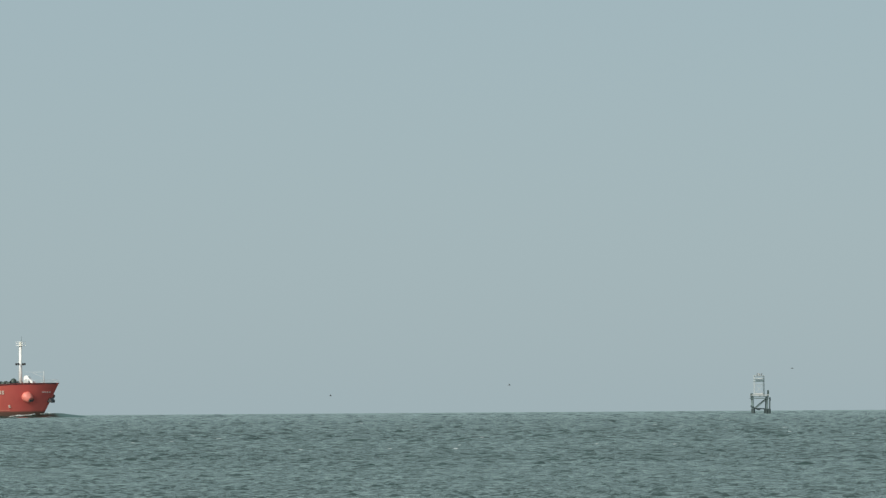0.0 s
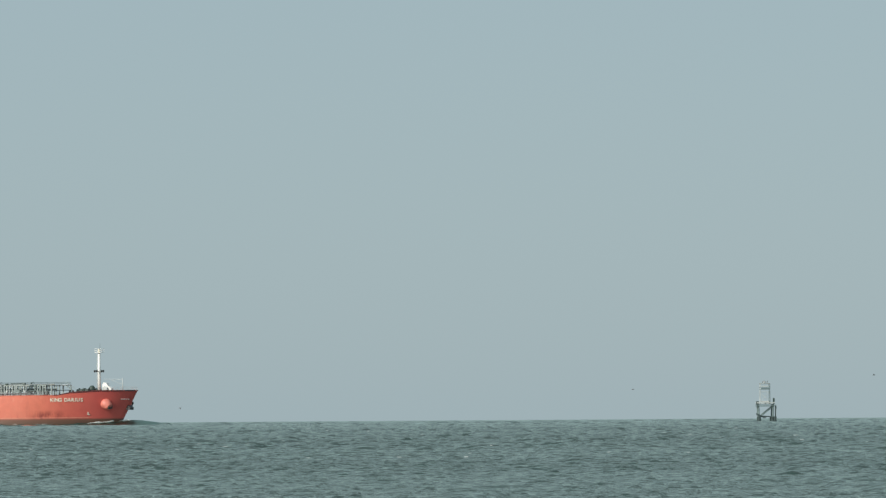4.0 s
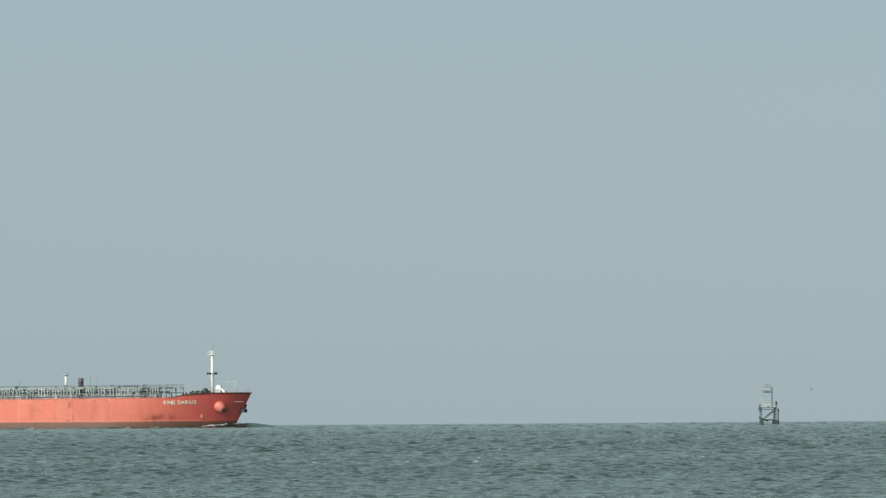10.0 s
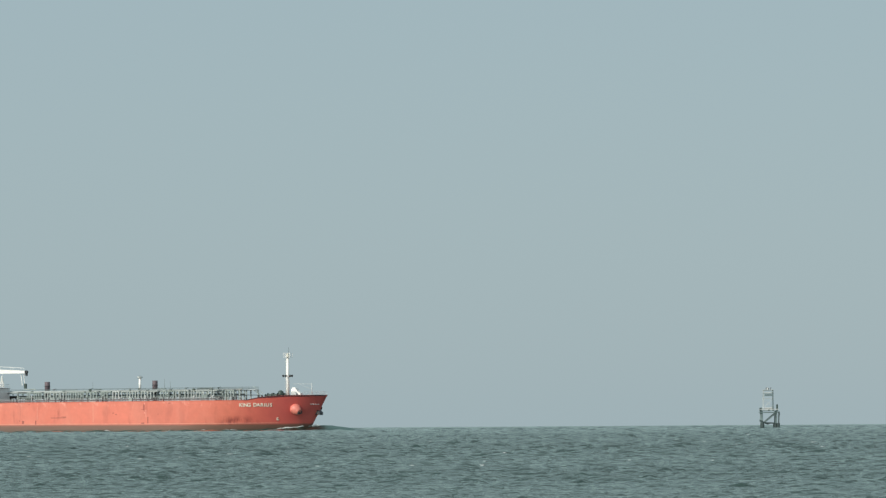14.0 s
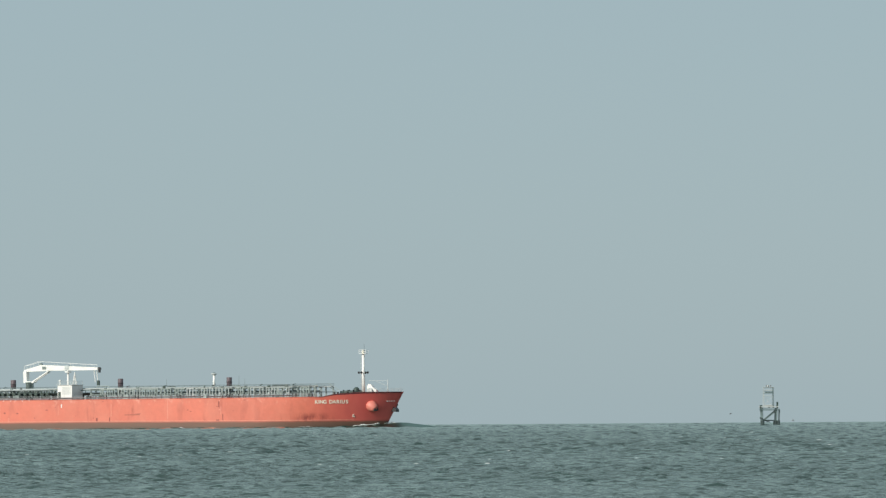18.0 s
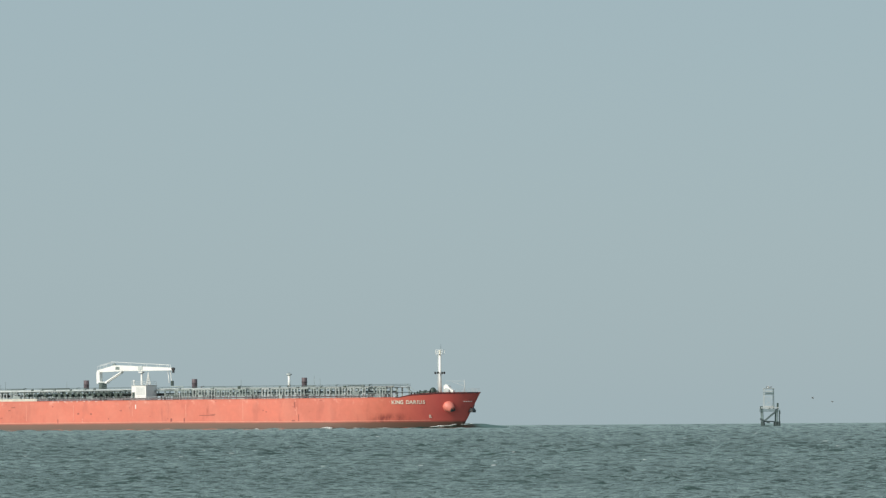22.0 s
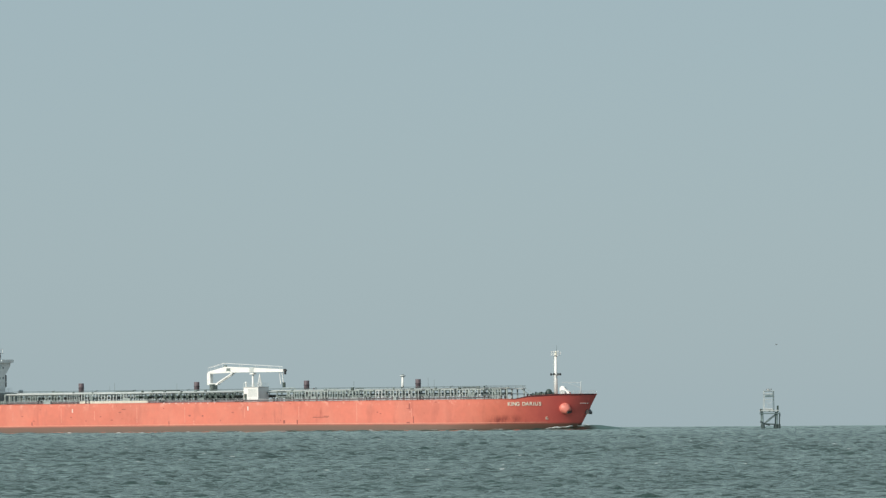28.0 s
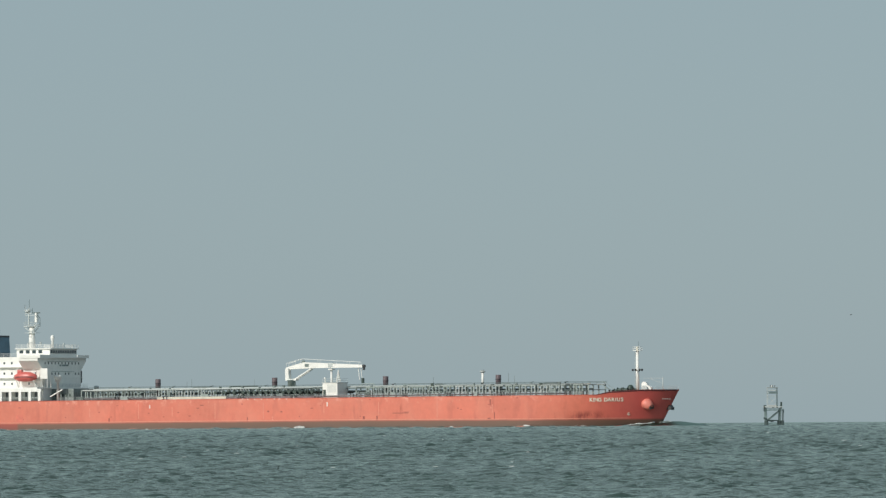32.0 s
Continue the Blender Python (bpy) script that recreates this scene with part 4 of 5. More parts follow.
for z, w in ((13.4, 0.46), (14.9, 0.24)):
    tube(bm, (-89.1 - w, 0, z), (-89.1 + w, 0, z), 0.08, n=6)
part("hose_frame", bm, M_WHITE, tanker, "white A-frame hose support")
house = part("deck_house", box(B(), -88.1, -83.6, -12.4, -5.8, 8.55, 12.8, 0.06), M_WHITE, tanker, "small white deck house beside the rail")
part("house_door", box(B(), -87.9, -87.1, -12.46, -12.38, 8.9, 10.9), M_DARK, house, "dark door")
louvre = part("house_louvre", box(B(), -86.7, -84.0, -12.44, -12.38, 10.2, 10.32), M_LGREY, house, "grey louvre slat")
for k in range(1, 8):
    again(louvre, pose(0, 0, k * 0.28), house)
part("house_roof", box(B(), -88.3, -83.4, -12.6, -5.6, 12.8, 12.92), M_LGREY, house)
bm = B()
for x in (-88.1, -83.8):
    for y in (-12.3, -5.6):
        tube(bm, (x, y, 12.9), (x, y, 13.9), 0.05, n=5)
for z in (13.4, 13.9):
    path_tube(bm, [(-88.1, -12.3, z), (-83.8, -12.3, z), (-83.8, -5.6, z), (-88.1, -5.6, z), (-88.1, -12.3, z)], 0.04, 5)
part("house_railing", bm, M_LGREY, house)
part("house_vent", lathe(B(), (-87.6, -11.8, 12.6), [(0.2, 0), (0.2, 1.3), (0.35, 1.4), (0.3, 1.7)], 10), M_WHITE, house)

# ---- superstructure ----
FRONT = -175.0
bm = B()
box(bm, -206, FRONT, -11.5, 11.5, DECK - 0.1, 21.1, 0.05)
accom = part("accommodation_block", bm, M_WHITE, tanker, "white accommodation block of four decks")
bm = B()
box(bm, -206, FRONT + 0.3, -15.6, 15.6, 12.1, 12.5, 0.04)
box(bm, -206, FRONT + 0.15, -12.6, 12.6, 15.2, 15.35)
box(bm, -206, FRONT + 0.15, -12.6, 12.6, 18.2, 18.35)
part("deck_overhang", bm, M_WHITE, accom)
bm = B()
box(bm, -180.5, FRONT + 0.9, -14.9, 14.9, 20.75, 21.15)
box(bm, -180.5, FRONT + 0.9, -14.9, -14.75, 21.1, 21.65)
box(bm, -180.5, FRONT + 0.9, 14.75, 14.9, 21.1, 21.65)
for sg in (-1, 1):
    y0, y1 = sorted((sg * 8.2, sg * 14.8))
    box(bm, FRONT + 0.75, FRONT + 0.9, y0, y1, 21.1, 21.65)
part("bridge_wing", bm, M_WHITE, accom)
for sg in (-1, 1):
    bm = B()
    a = [(sg * 11.4, 20.8), (sg * 14.7, 20.8), (sg * 14.7, 20.0), (sg * 12.0, 17.6), (sg * 11.4, 17.6)]
    f = [bm.verts.new((FRONT + 0.02, y, z)) for y, z in a]
    g = [bm.verts.new((-181, y, z)) for y, z in a]
    for k in range(5):
        bm.faces.new((f[k], f[(k + 1) % 5], g[(k + 1) % 5], g[k]))
    bm.faces.new(f)
    bm.faces.new(g[::-1])
    bmesh.ops.recalc_face_normals(bm, faces=bm.faces[:])
    part("wing_bracket", bm, M_WHITE, accom)
wheel = part("wheelhouse", box(B(), -185, FRONT + 0.5, -8.2, 8.2, 21.1, 23.3, 0.05), M_WHITE, tanker, "white wheelhouse with a band of dark windows")
part("wheelhouse_roof", box(B(), -185.3, FRONT + 1.0, -8.7, 8.7, 23.3, 23.55, 0.03), M_WHITE, wheel)
win = part("bridge_window", box(B(), 0, 0.05, -0.58, 0.58, 0, 0.88), M_GLASS, wheel, "dark bridge window")
win.matrix_basis = pose(FRONT + 0.5, -7.2, 22.1)
for k in range(1, 11):
    again(win, pose(FRONT + 0.5, -7.2 + k * 1.44, 22.1), wheel)
for k in range(4):
    again(win, pose(-177.5 - k * 2.0, -8.2, 22.1, 0, 0, -90), wheel)
port_hole = part("cabin_window", box(B(), 0, 0.05, -0.26, 0.26, 0, 0.62, 0.0), M_GLASS, accom, "small dark cabin window")
port_hole.matrix_basis = pose(FRONT, -10.2, 19.0)
for z in (19.0, 16.1, 13.2):
    for k in range(11):
        if (z, k) != (19.0, 0) and z > 14 and (z, k) not in ((16.1, 5), (16.1, 8)):
            again(port_hole, pose(FRONT, -10.2 + k * 2.04, z), accom)
    for s in (-177.2, -179.4, -184.8, -187.2, -190.4, -193.0, -197.5):
        again(port_hole, pose(s, -11.5, z + 0.1, 0, 0, -90), accom)
# lettered board on the front, too small to read
bm = B()
for k, w in enumerate((1.0, 4.0)):
    box(bm, FRONT + 0.01, FRONT + 0.05, -1.5 + k * 1.4, -1.5 + k * 1.4 + w, 18.5, 18.95)
part("notice_bars", bm, M_STEEL, accom, "dark painted notice bars on the front")
bm = B()
box(bm, FRONT + 0.01, FRONT + 0.12, -9.0, 7.5, 16.95, 17.05)
box(bm, FRONT + 0.01, FRONT + 0.12, -9.0, 9.5, 19.75, 19.87)
part("pipe_line", bm, M_GREY, accom)
# side gallery on the poop deck: columns with dark bays between
gal = part("poop_gallery", box(B(), -206, FRONT + 1.6, -15.75, -15.45, 11.3, 12.1), M_WHITE, tanker, "white poop side screen with open bays")
col = part("gallery_column", box(B(), -0.42, 0.42, -15.8, -15.3, DECK - 0.05, 11.35, 0.05), M_WHITE, gal)
col.matrix_basis = pose(FRONT + 1.0, 0, 0)
for k in range(1, 11):
    again(col, pose(FRONT + 1.0 - k * 3.05, 0, 0), gal)
bay = part("bay_rail", box(B(), -1.15, 1.15, -15.65, -15.55, DECK + 0.95, DECK + 1.1), M_LGREY, gal)
bay.matrix_basis = pose(FRONT - 0.53, 0, 0)
for k in range(1, 10):
    again(bay, pose(FRONT - 0.53 - k * 3.05, 0, 0), gal)
inner = part("bay_window", box(B(), -0.95, 0.95, -11.62, -11.55, DECK + 0.2, 11.6), M_LGREY, gal, "grey recess behind the bay")
inner.matrix_basis = pose(FRONT - 1.7, 0, 0)
for k in range(1, 9):
    again(inner, pose(FRONT - 1.7 - k * 3.05, 0, 0), gal)
pane = part("recess_pane", box(B(), -0.34, 0.34, -11.70, -11.64, DECK + 1.25, 11.2), M_GLASS, gal, "dark pane in the recess")
pane.matrix_basis = pose(FRONT - 1.2, 0, 0)
for k in range(1, 18):
    again(pane, pose(FRONT - 1.2 - (k // 2) * 3.05 - (k % 2) * 1.0, 0, 0), gal)
# stair tower on the front corner
st = part("stair_tower", box(B(), FRONT + 0.02, FRONT + 2.3, -13.2, -10.9, 14.9, 17.8, 0.05), M_WHITE, tanker, "white stair landing screen")
bm = B()
for y in (-13.1, -11.0):
    for x in (FRONT + 0.3, FRONT + 2.2):
        tube(bm, (x, y, 12.4), (x, y, 14.9), 0.09, n=6)
part("landing_post", bm, M_WHITE, st)
ga = part("gangway", box(B(), -0.05, 4.3, -0.3, 0.3, -0.14, 0.14, 0.03), M_WHITE, tanker, "white gangway ladder stowed on a slant")
ga.matrix_basis = pose(-171.0, -14.6, 9.9, 0, -27, 0)
railing("boat_deck_railing", [(FRONT + 0.2, y, 12.5) for y in (-15.4, -8, 0, 8, 15.4)], 1.0, accom, M_LGREY, 2.0)
railing("side_deck_railing", [(s, -15.5, 12.5) for s in (-205, -190, FRONT + 0.2)], 1.0, accom, M_WHITE, 2.0)
railing("monkey_deck_railing", [(s, y, 23.55) for s, y in ((-185, -8.5), (FRONT + 0.8, -8.5), (FRONT + 0.8, 8.5), (-185, 8.5))], 1.0, wheel, M_WHITE, 1.8, 0.04)
railing("bridge_deck_railing", [(-206, -11.3, 21.1), (-192, -11.3, 21.1), (-181, -11.3, 21.1)], 1.0, accom, M_WHITE, 2.0)
# port side boat davit as one box, its shade painted in as black
part("port_davit", box(B(), FRONT - 3.0, FRONT - 1.0, 12.6, 14.4, 13.8, 17.4, 0.3), M_BLACK, tanker, "far-side davit and boat as one block, shade painted black")
dh = part("pump_house", box(B(), FRONT + 0.2, FRONT + 7.0, -6.5, 9.0, DECK, 12.1, 0.05), M_STEEL, tanker, "grey pump room entrance house before the bridge")
bm = B()
for k in range(5):
    box(bm, FRONT + 1.2 + k * 1.1, FRONT + 1.7 + k * 1.1, -6.56, -6.5, 9.9, 10.7)
part("pump_house_vent", bm, M_DARK, dh)
part("ventilator", lathe(B(), (FRONT + 3.0, -8.2, 8.6), [(0.4, 0), (0.4, 5.3), (0.75, 5.5), (1.15, 6.9), (1.1, 7.2), (0.6, 7.3)], 14), M_WHITE, tanker, "white mushroom ventilator", True)
part("ventilator", lathe(B(), (FRONT + 4.6, 12.2, 8.6), [(0.35, 0), (0.35, 3.2), (0.7, 3.4), (0.7, 4.2), (0.4, 4.4)], 14), M_LGREY, tanker, "grey mushroom ventilator", True)

# lifeboat in its davit
def lifeboat(s, y, z):
    """Enclosed lifeboat: long rounded hull, raised canopy, conning tower."""
    bm = B()
    rings = []
    for k in range(13):
        u = -1 + k / 6.0
        w = 1.25 * max(0.02, 1 - abs(u) ** 3.2)
        lo = -1.35 + 0.8 * abs(u) ** 3
        hi = 1.45 - 1.05 * abs(u) ** 2.5
        rings.append([bm.verts.new((u * 3.6, w * math.cos(a), (hi if math.sin(a) > 0 else -lo) * math.sin(a))) for a in [j * math.tau / 14 for j in range(14)]])
    for r0, r1 in zip(rings, rings[1:]):
        for j in range(14):
            bm.faces.new((r0[j], r1[j], r1[(j + 1) % 14], r0[(j + 1) % 14]))
    bm.faces.new(rings[0])
    bm.faces.new(rings[-1][::-1])
    bmesh.ops.recalc_face_normals(bm, faces=bm.faces[:])
    o = part("lifeboat", bm, M_ORANGE, tanker, "orange enclosed lifeboat hung in its davit", True)
    o.matrix_basis = pose(s, y, z)
    part("conning_tower", box(B(), -2.3, -0.9, -0.6, 0.6, 1.0, 2.0, 0.15), M_ORANGE, o)
    part("fender_line", box(B(), -3.3, 3.3, -1.3, -1.18, -0.12, 0.06), M_VENT, o)
    for x in (-2.7, 2.7):
        bm = path_tube(B(), [(x, 0.9, -3.1), (x, 1.6, 0.2), (x, 1.2, 2.2), (x, 0, 2.25), (x, 0, 0.8)], 0.16, 8)
        tube(bm, (x, 0.9, -3.0), (x, -0.3, -1.0), 0.14, n=8)
        part("davit", bm, M_WHITE, o, "white davit arm")
    return o


lifeboat(-179.2, -14.0, 15.5)

# radar mast on the wheelhouse roof
rm = part("radar_mast", tube(B(), (-184.4, 0, 23.4), (-184.4, 0, 30.0), 1.0, 0.75, 12), M_WHITE, tanker, "white radar mast with scanners and aerials", True)
bm = B()
box(bm, -186.4, -182.2, -1.3, 1.3, 29.8, 29.95)
box(bm, -186.0, -182.6, -1.4, 1.4, 27.9, 28.05)
part("mast_platform", bm, M_LGREY, rm)
bm = B()
for x in (-186.3, -182.3):
    for y in (-1.2, 1.2):
        tube(bm, (x, y, 29.9), (x, y, 31.0), 0.05, n=5)
for z in (30.4, 31.0):
    path_tube(bm, [(-186.3, -1.2, z), (-182.3, -1.2, z), (-182.3, 1.2, z), (-186.3, 1.2, z), (-186.3, -1.2, z)], 0.045, 5)
part("mast_railing", bm, M_LGREY, rm)
bm = B()
for x in (-186.3, -185.4, -183.6):
    tube(bm, (x, 0, 29.9), (x, 0, 33.2), 0.07, n=6)
box(bm, -186.5, -182.7, -0.12, 0.12, 32.9, 33.05)
for y in (-0.9, 0.9):
    path_tube(bm, [(-183.1, y, 29.9), (-182.5, y, 30.5), (-182.25, y, 31.4), (-182.4, y, 32.3), (-182.9, y, 32.9)], 0.11, 6)
    path_tube(bm, [(-186.6, y, 29.9), (-184.9, y, 28.6), (-184.6, y, 28.2)], 0.1, 6)
    path_tube(bm, [(-182.5, y, 29.9), (-183.7, y, 28.6), (-184.1, y, 28.2)], 0.1, 6)
part("scanner_basket", bm, M_LGREY, rm, "pale grey hooped basket round the scanners")
bm = B()
for k in range(3):
    tube(bm, (-184.9, -1.05 + k * 0.02, 25.2 + k * 1.7), (-183.9, -1.05 + k * 0.02, 25.2 + k * 1.7), 0.05, n=5)
part("mast_rung", bm, M_STEEL, rm)
bm = B()
box(bm, -186.7, -184.6, -0.5, 0.5, 34.35, 34.5)
tube(bm, (-186.5, -0.4, 34.5), (-186.0, -0.4, 35.6), 0.06, n=5)
tube(bm, (-184.8, -0.4, 34.5), (-185.1, -0.4, 35.6), 0.06, n=5)
part("light_bracket", bm, M_LGREY, rm)
part("upper_mast", tube(B(), (-185.4, 0, 30), (-185.4, 0, 35.0), 0.3, 0.16, 8), M_LGREY, rm)
part("radar_scanner", box(B(), -183.2, -182.6, -0.6, 0.6, 30.9, 33.6, 0.15), M_WHITE, rm, "white upright scanner box")
part("radar_scanner", box(B(), -184.2, -181.8, -0.25, 0.25, 33.5, 33.75, 0.06), M_DARK, rm, "dark scanner bar")
bm = B()
lathe(bm, (-185.7, 0, 33.6), [(0.2, 0), (0.75, 0.3), (0.8, 0.6), (0.4, 1.0)], 12)
box(bm, -186.6, -184.4, -0.15, 0.15, 33.4, 33.6)
part("aerial_dome", bm, M_LGREY, rm)
bm = B()
for x, z0, z1 in ((-186.6, 33.5, 36.0), (-185.2, 35, 37.4), (-184.2, 33.5, 35.0)):
    tube(bm, (x, 0, z0), (x, 0, z1), 0.05, n=5)
part("aerial", bm, M_DARK, rm)
sd = part("satellite_dome", lathe(B(), (-176.6, -2.5, 23.5), [(0.38, 0), (0.32, 2.2), (0.52, 2.4), (0.56, 3.1), (0.4, 3.6), (0.12, 3.75)], 14), M_WHITE, tanker, "white satellite dome on a post", True)
for x, y, h in ((-182.5, -6, 1.6), (-180, 3, 1.2), (-177, 5, 1.5), (-175.5, 7, 1.0), (-178, -7, 1.8), (-175.6, 2, 1.1)):
    o = part("roof_fitting", lathe(B(), (0, 0, 0), [(0.1, 0), (0.1, h * 0.6), (0.3, h * 0.7), (0.3, h)], 8), M_LGREY, tanker)
    o.matrix_basis = pose(x, y, 23.5)
# funnel
fu = part("funnel", prism(B(), [(-203.5, 21.0), (-193.6, 21.0), (-193.9, 26.9), (-202.6, 26.9)], -4.2, 4.2), M_BLUE, tanker, "dark blue funnel with grey uptakes")
part("funnel_band", prism(B(), [(-202.7, 26.9), (-193.8, 26.9), (-194.0, 27.4), (-202.6, 27.4)], -4.3, 4.3), M_BLACK, fu)
for x, y in ((-194.7, -1.8), (-196.5, 1.4), (-199.6, 0)):
    part("uptake", lathe(B(), (x, y, 27.3), [(0.85, 0), (0.8, 2.35), (0.9, 2.4), (0.7, 2.6)], 14), M_STEEL, fu)

# ---- bow wave and wash, carried along by the ship ----
bow_wave = empty("bow_wave", "low green bow wave and side wash with thin white foam", "wave")


def hull_side(s):
    return half_breadth(min(s, 6.2), 0.5) if s < 6.2 else 0.0


def swell_strip(ss, offs, height):
    bm = B()
    rows = [[bm.verts.new((s, -(hull_side(s) + o), -0.4 + height(s, o))) for o in offs] for s in ss]
    for a, b in zip(rows, rows[1:]):
        for j in range(len(offs) - 1):
            bm.faces.new((a[j], a[j + 1], b[j + 1], b[j]))
    bmesh.ops.recalc_face_normals(bm, faces=bm.faces[:])
    return bm


part("wave_shoulder", swell_strip([32.0 - k * 1.5 for k in range(32)], [-6.0 + j * 0.8 for j in range(19)],
     lambda s, o: (1.75 * math.exp(-((s - 12.0) / 10.0) ** 2) + 0.5 * math.exp(-((s + 6) / 10.0) ** 2)) * math.exp(-((o - 0.8) / 4.2) ** 2) + 0.22 * noise.noise((s * 0.5, o * 0.6, 0))),
     M_WASH, bow_wave, "", True)
part("side_wash", swell_strip([2.0 - k * 1.1 for k in range(196)], [-0.3 + j * 0.6 for j in range(10)],
     lambda s, o: (0.88 + 0.30 * noise.noise((s * 0.16, 2, 0)) + 0.50 * noise.noise((s * 0.42, 7 + o * 0.5, 0))) * math.exp(-((o - 1.2) / 1.7) ** 2)),
     M_WASH, bow_wave, "", True)


def foam_ribbon(ss, line, wide):
    """A ragged ribbon of foam along a line of (offset, height)."""
    bm = B()
    rows = []
    for s in ss:
        o, z = line(s)
        w = wide * (0.25 + 1.3 * abs(noise.noise((s * 1.7, 4, 0)))) * min(1, abs(s - ss[0]) + 0.15, abs(s - ss[-1]) + 0.15)
        c = 0.22 * noise.noise((s * 0.9, 9, 0))
        y = -(hull_side(s) + o)
        rows.append([bm.verts.new((s, y + 0.12, z + c - w)), bm.verts.new((s, y - 0.10, z + c)), bm.verts.new((s, y + 0.05, z + c + w)), bm.verts.new((s, y + 0.3, z + c))])
    for a, b in zip(rows, rows[1:]):
        for j in range(4):
            bm.faces.new((a[j], b[j], b[(j + 1) % 4], a[(j + 1) % 4]))
    bmesh.ops.recalc_face_normals(bm, faces=bm.faces[:])
    return bm


part("foam_edge", foam_ribbon([10.4 - k * 0.24 for k in range(42)], lambda s: (1.1, 0.50 + 0.95 * max(0.0, min(1.0, s / 9.0))), 0.32), M_FOAM, bow_wave, "thin white foam along the bow wave")
rg = random.Random(8)
for k in range(15):
    s0 = -6 - k * 13.2 + rg.uniform(-5, 5)
    ln = rg.uniform(0.8, 3.4)
    part("wash_foam", foam_ribbon([s0 - j * 0.3 for j in range(int(ln / 0.3) + 2)], lambda s: (1.5, 0.5), rg.uniform(0.12, 0.30) + 0.12 * (k % 4 == 1)), M_FOAM, bow_wave, "small white breaker against the hull")

# ---- beacon platform on piles ----
def beacon(x, y, yaw):
    """Four raked piles with sleeves, braced deck, slim white lattice tower above."""
    t = empty("beacon_platform", "weathered steel navigation beacon platform standing on piles in the sea", "beacon")
    t.matrix_basis = pose(x, y, -y * y / (2 * EARTH), 0, 0, yaw) @ Matrix.Diagonal((0.82, 0.85, 0.88, 1))
    cs = [(-1, -1), (1, -1), (1, 1), (-1, 1)]
    for sx, sy in cs:
        o = part("pile", tube(B(), (sx * 1.95, sy * 1.7, -3), (sx * 2.25, sy * 1.7, 5.0), 0.24, n=10), M_BEACON, t, "", True)
        part("pile_sleeve", tube(B(), (sx * 1.95, sy * 1.7, -1.5), (sx * 1.98, sy * 1.7, 1.55), 0.42, n=10), M_FOULED, o, "dark fouled pile sleeve")
    part("fender_pile", tube(B(), (2.75, -1.9, -2), (2.95, -1.9, 4.6), 0.2, n=8), M_FOULED, t)
    part("fender_sleeve", tube(B(), (2.72, -1.9, -2), (2.8, -1.9, 1.6), 0.45, n=10), M_FOULED, t)
    bm = B()
    box(bm, -2.7, 2.7, -2.1, 2.1, 5.0, 5.16)
    part("deck_grating", bm, M_BEACON, t)
    for z in (4.6, 5.5):
        bm = B()
        for yy in (-2.05, 2.05):
            box(bm, -2.75, 2.75, yy - 0.1, yy + 0.1, z - 0.14, z + 0.14)
        for xx in (-2.6, 2.6):
            box(bm, xx - 0.1, xx + 0.1, -2.05, 2.05, z - 0.12, z + 0.12)
        part("deck_beam", bm, M_BEACON if z < 5 else M_LGREY, t)
    for yy in (-1.7, 1.7):
        part("diagonal_brace", tube(B(), (-1.6, yy, 1.7), (2.1, yy, 4.4), 0.15, n=8), M_BEACON, t)
        part("lower_brace", tube(B(), (-1.95, yy, 1.7), (1.95, yy, 1.55), 0.17, n=8), M_FOULED, t)
        part("lower_brace", tube(B(), (-2.0, yy, 1.9), (0.0, yy, 1.25), 0.12, n=8), M_FOULED, t)
    part("boat_landing", box(B(), -3.0, -2.0, -2.2, -1.5, 2.0, 2.2), M_FOULED, t)
    part("boat_landing_strut", tube(B(), (-3.0, -1.8, 2.5), (-2.0, -1.8, 1.9), 0.16, n=6), M_FOULED, t)
    for xx, w, h in ((-2.55, 0.75, 0.8), (-0.1, 0.4, 0.5), (1.2, 0.4, 0.6), (2.45, 0.5, 1.7)):
        part("deck_locker", box(B(), xx - w / 2, xx + w / 2, -1.9, -1.2, 5.16, 5.16 + h, 0.04), M_DARK, t, "dark locker on the platform")
    part("mooring_post", tube(B(), (2.6, -1.7, 5.0), (2.5, -1.7, 6.4), 0.16, 0.12, 8), M_BEACON, t)
    part("mooring_post", tube(B(), (3.05, -1.7, 3.8), (3.0, -1.7, 4.9), 0.25, 0.2, 8), M_BEACON, t)
    # tower
    for sx, sy in cs:
        part("tower_leg", tube(B(), (sx * 1.5 - 0.1, sy * 1.15, 5.1), (sx * 1.42 - 0.1, sy * 1.05, 11.0), 0.085, n=6), M_LGREY, t)
    for z, m in ((5.9, M_WHITE), (8.6, M_LGREY), (9.35, M_BEACON), (9.95, M_BEACON), (10.9, M_LGREY)):
        bm = B()
        for yy in (-1.1, 1.1):
            tube(bm, (-1.6, yy, z), (1.4, yy, z), 0.075, n=6)
        for xx in (-1.6, 1.4):
            tube(bm, (xx, -1.1, z), (xx, 1.1, z), 0.075, n=6)
        part("tower_girt", bm, m, t)
    part("day_board", box(B(), -1.3, 1.2, -1.2, -1.14, 9.45, 9.75), M_BEACON, t, "grey slatted day board")
    part("day_board", box(B(), -1.3, 1.2, -1.2, -1.14, 10.1, 10.35), M_LGREY, t, "grey slatted day board")
    part("tower_brace", tube(B(), (-1.5, -1.1, 6.0), (1.3, -1.1, 8.5), 0.05, n=6), M_LGREY, t)
    part("tower_brace", tube(B(), (1.3, 1.1, 6.0), (-1.5, 1.1, 8.5), 0.05, n=6), M_LGREY, t)
    for xx in (1.02, 1.32):
        part("ladder_rail", tube(B(), (xx, -1.25, 5.2), (xx, -1.25, 11.0), 0.045, n=5), M_BEACON, t)
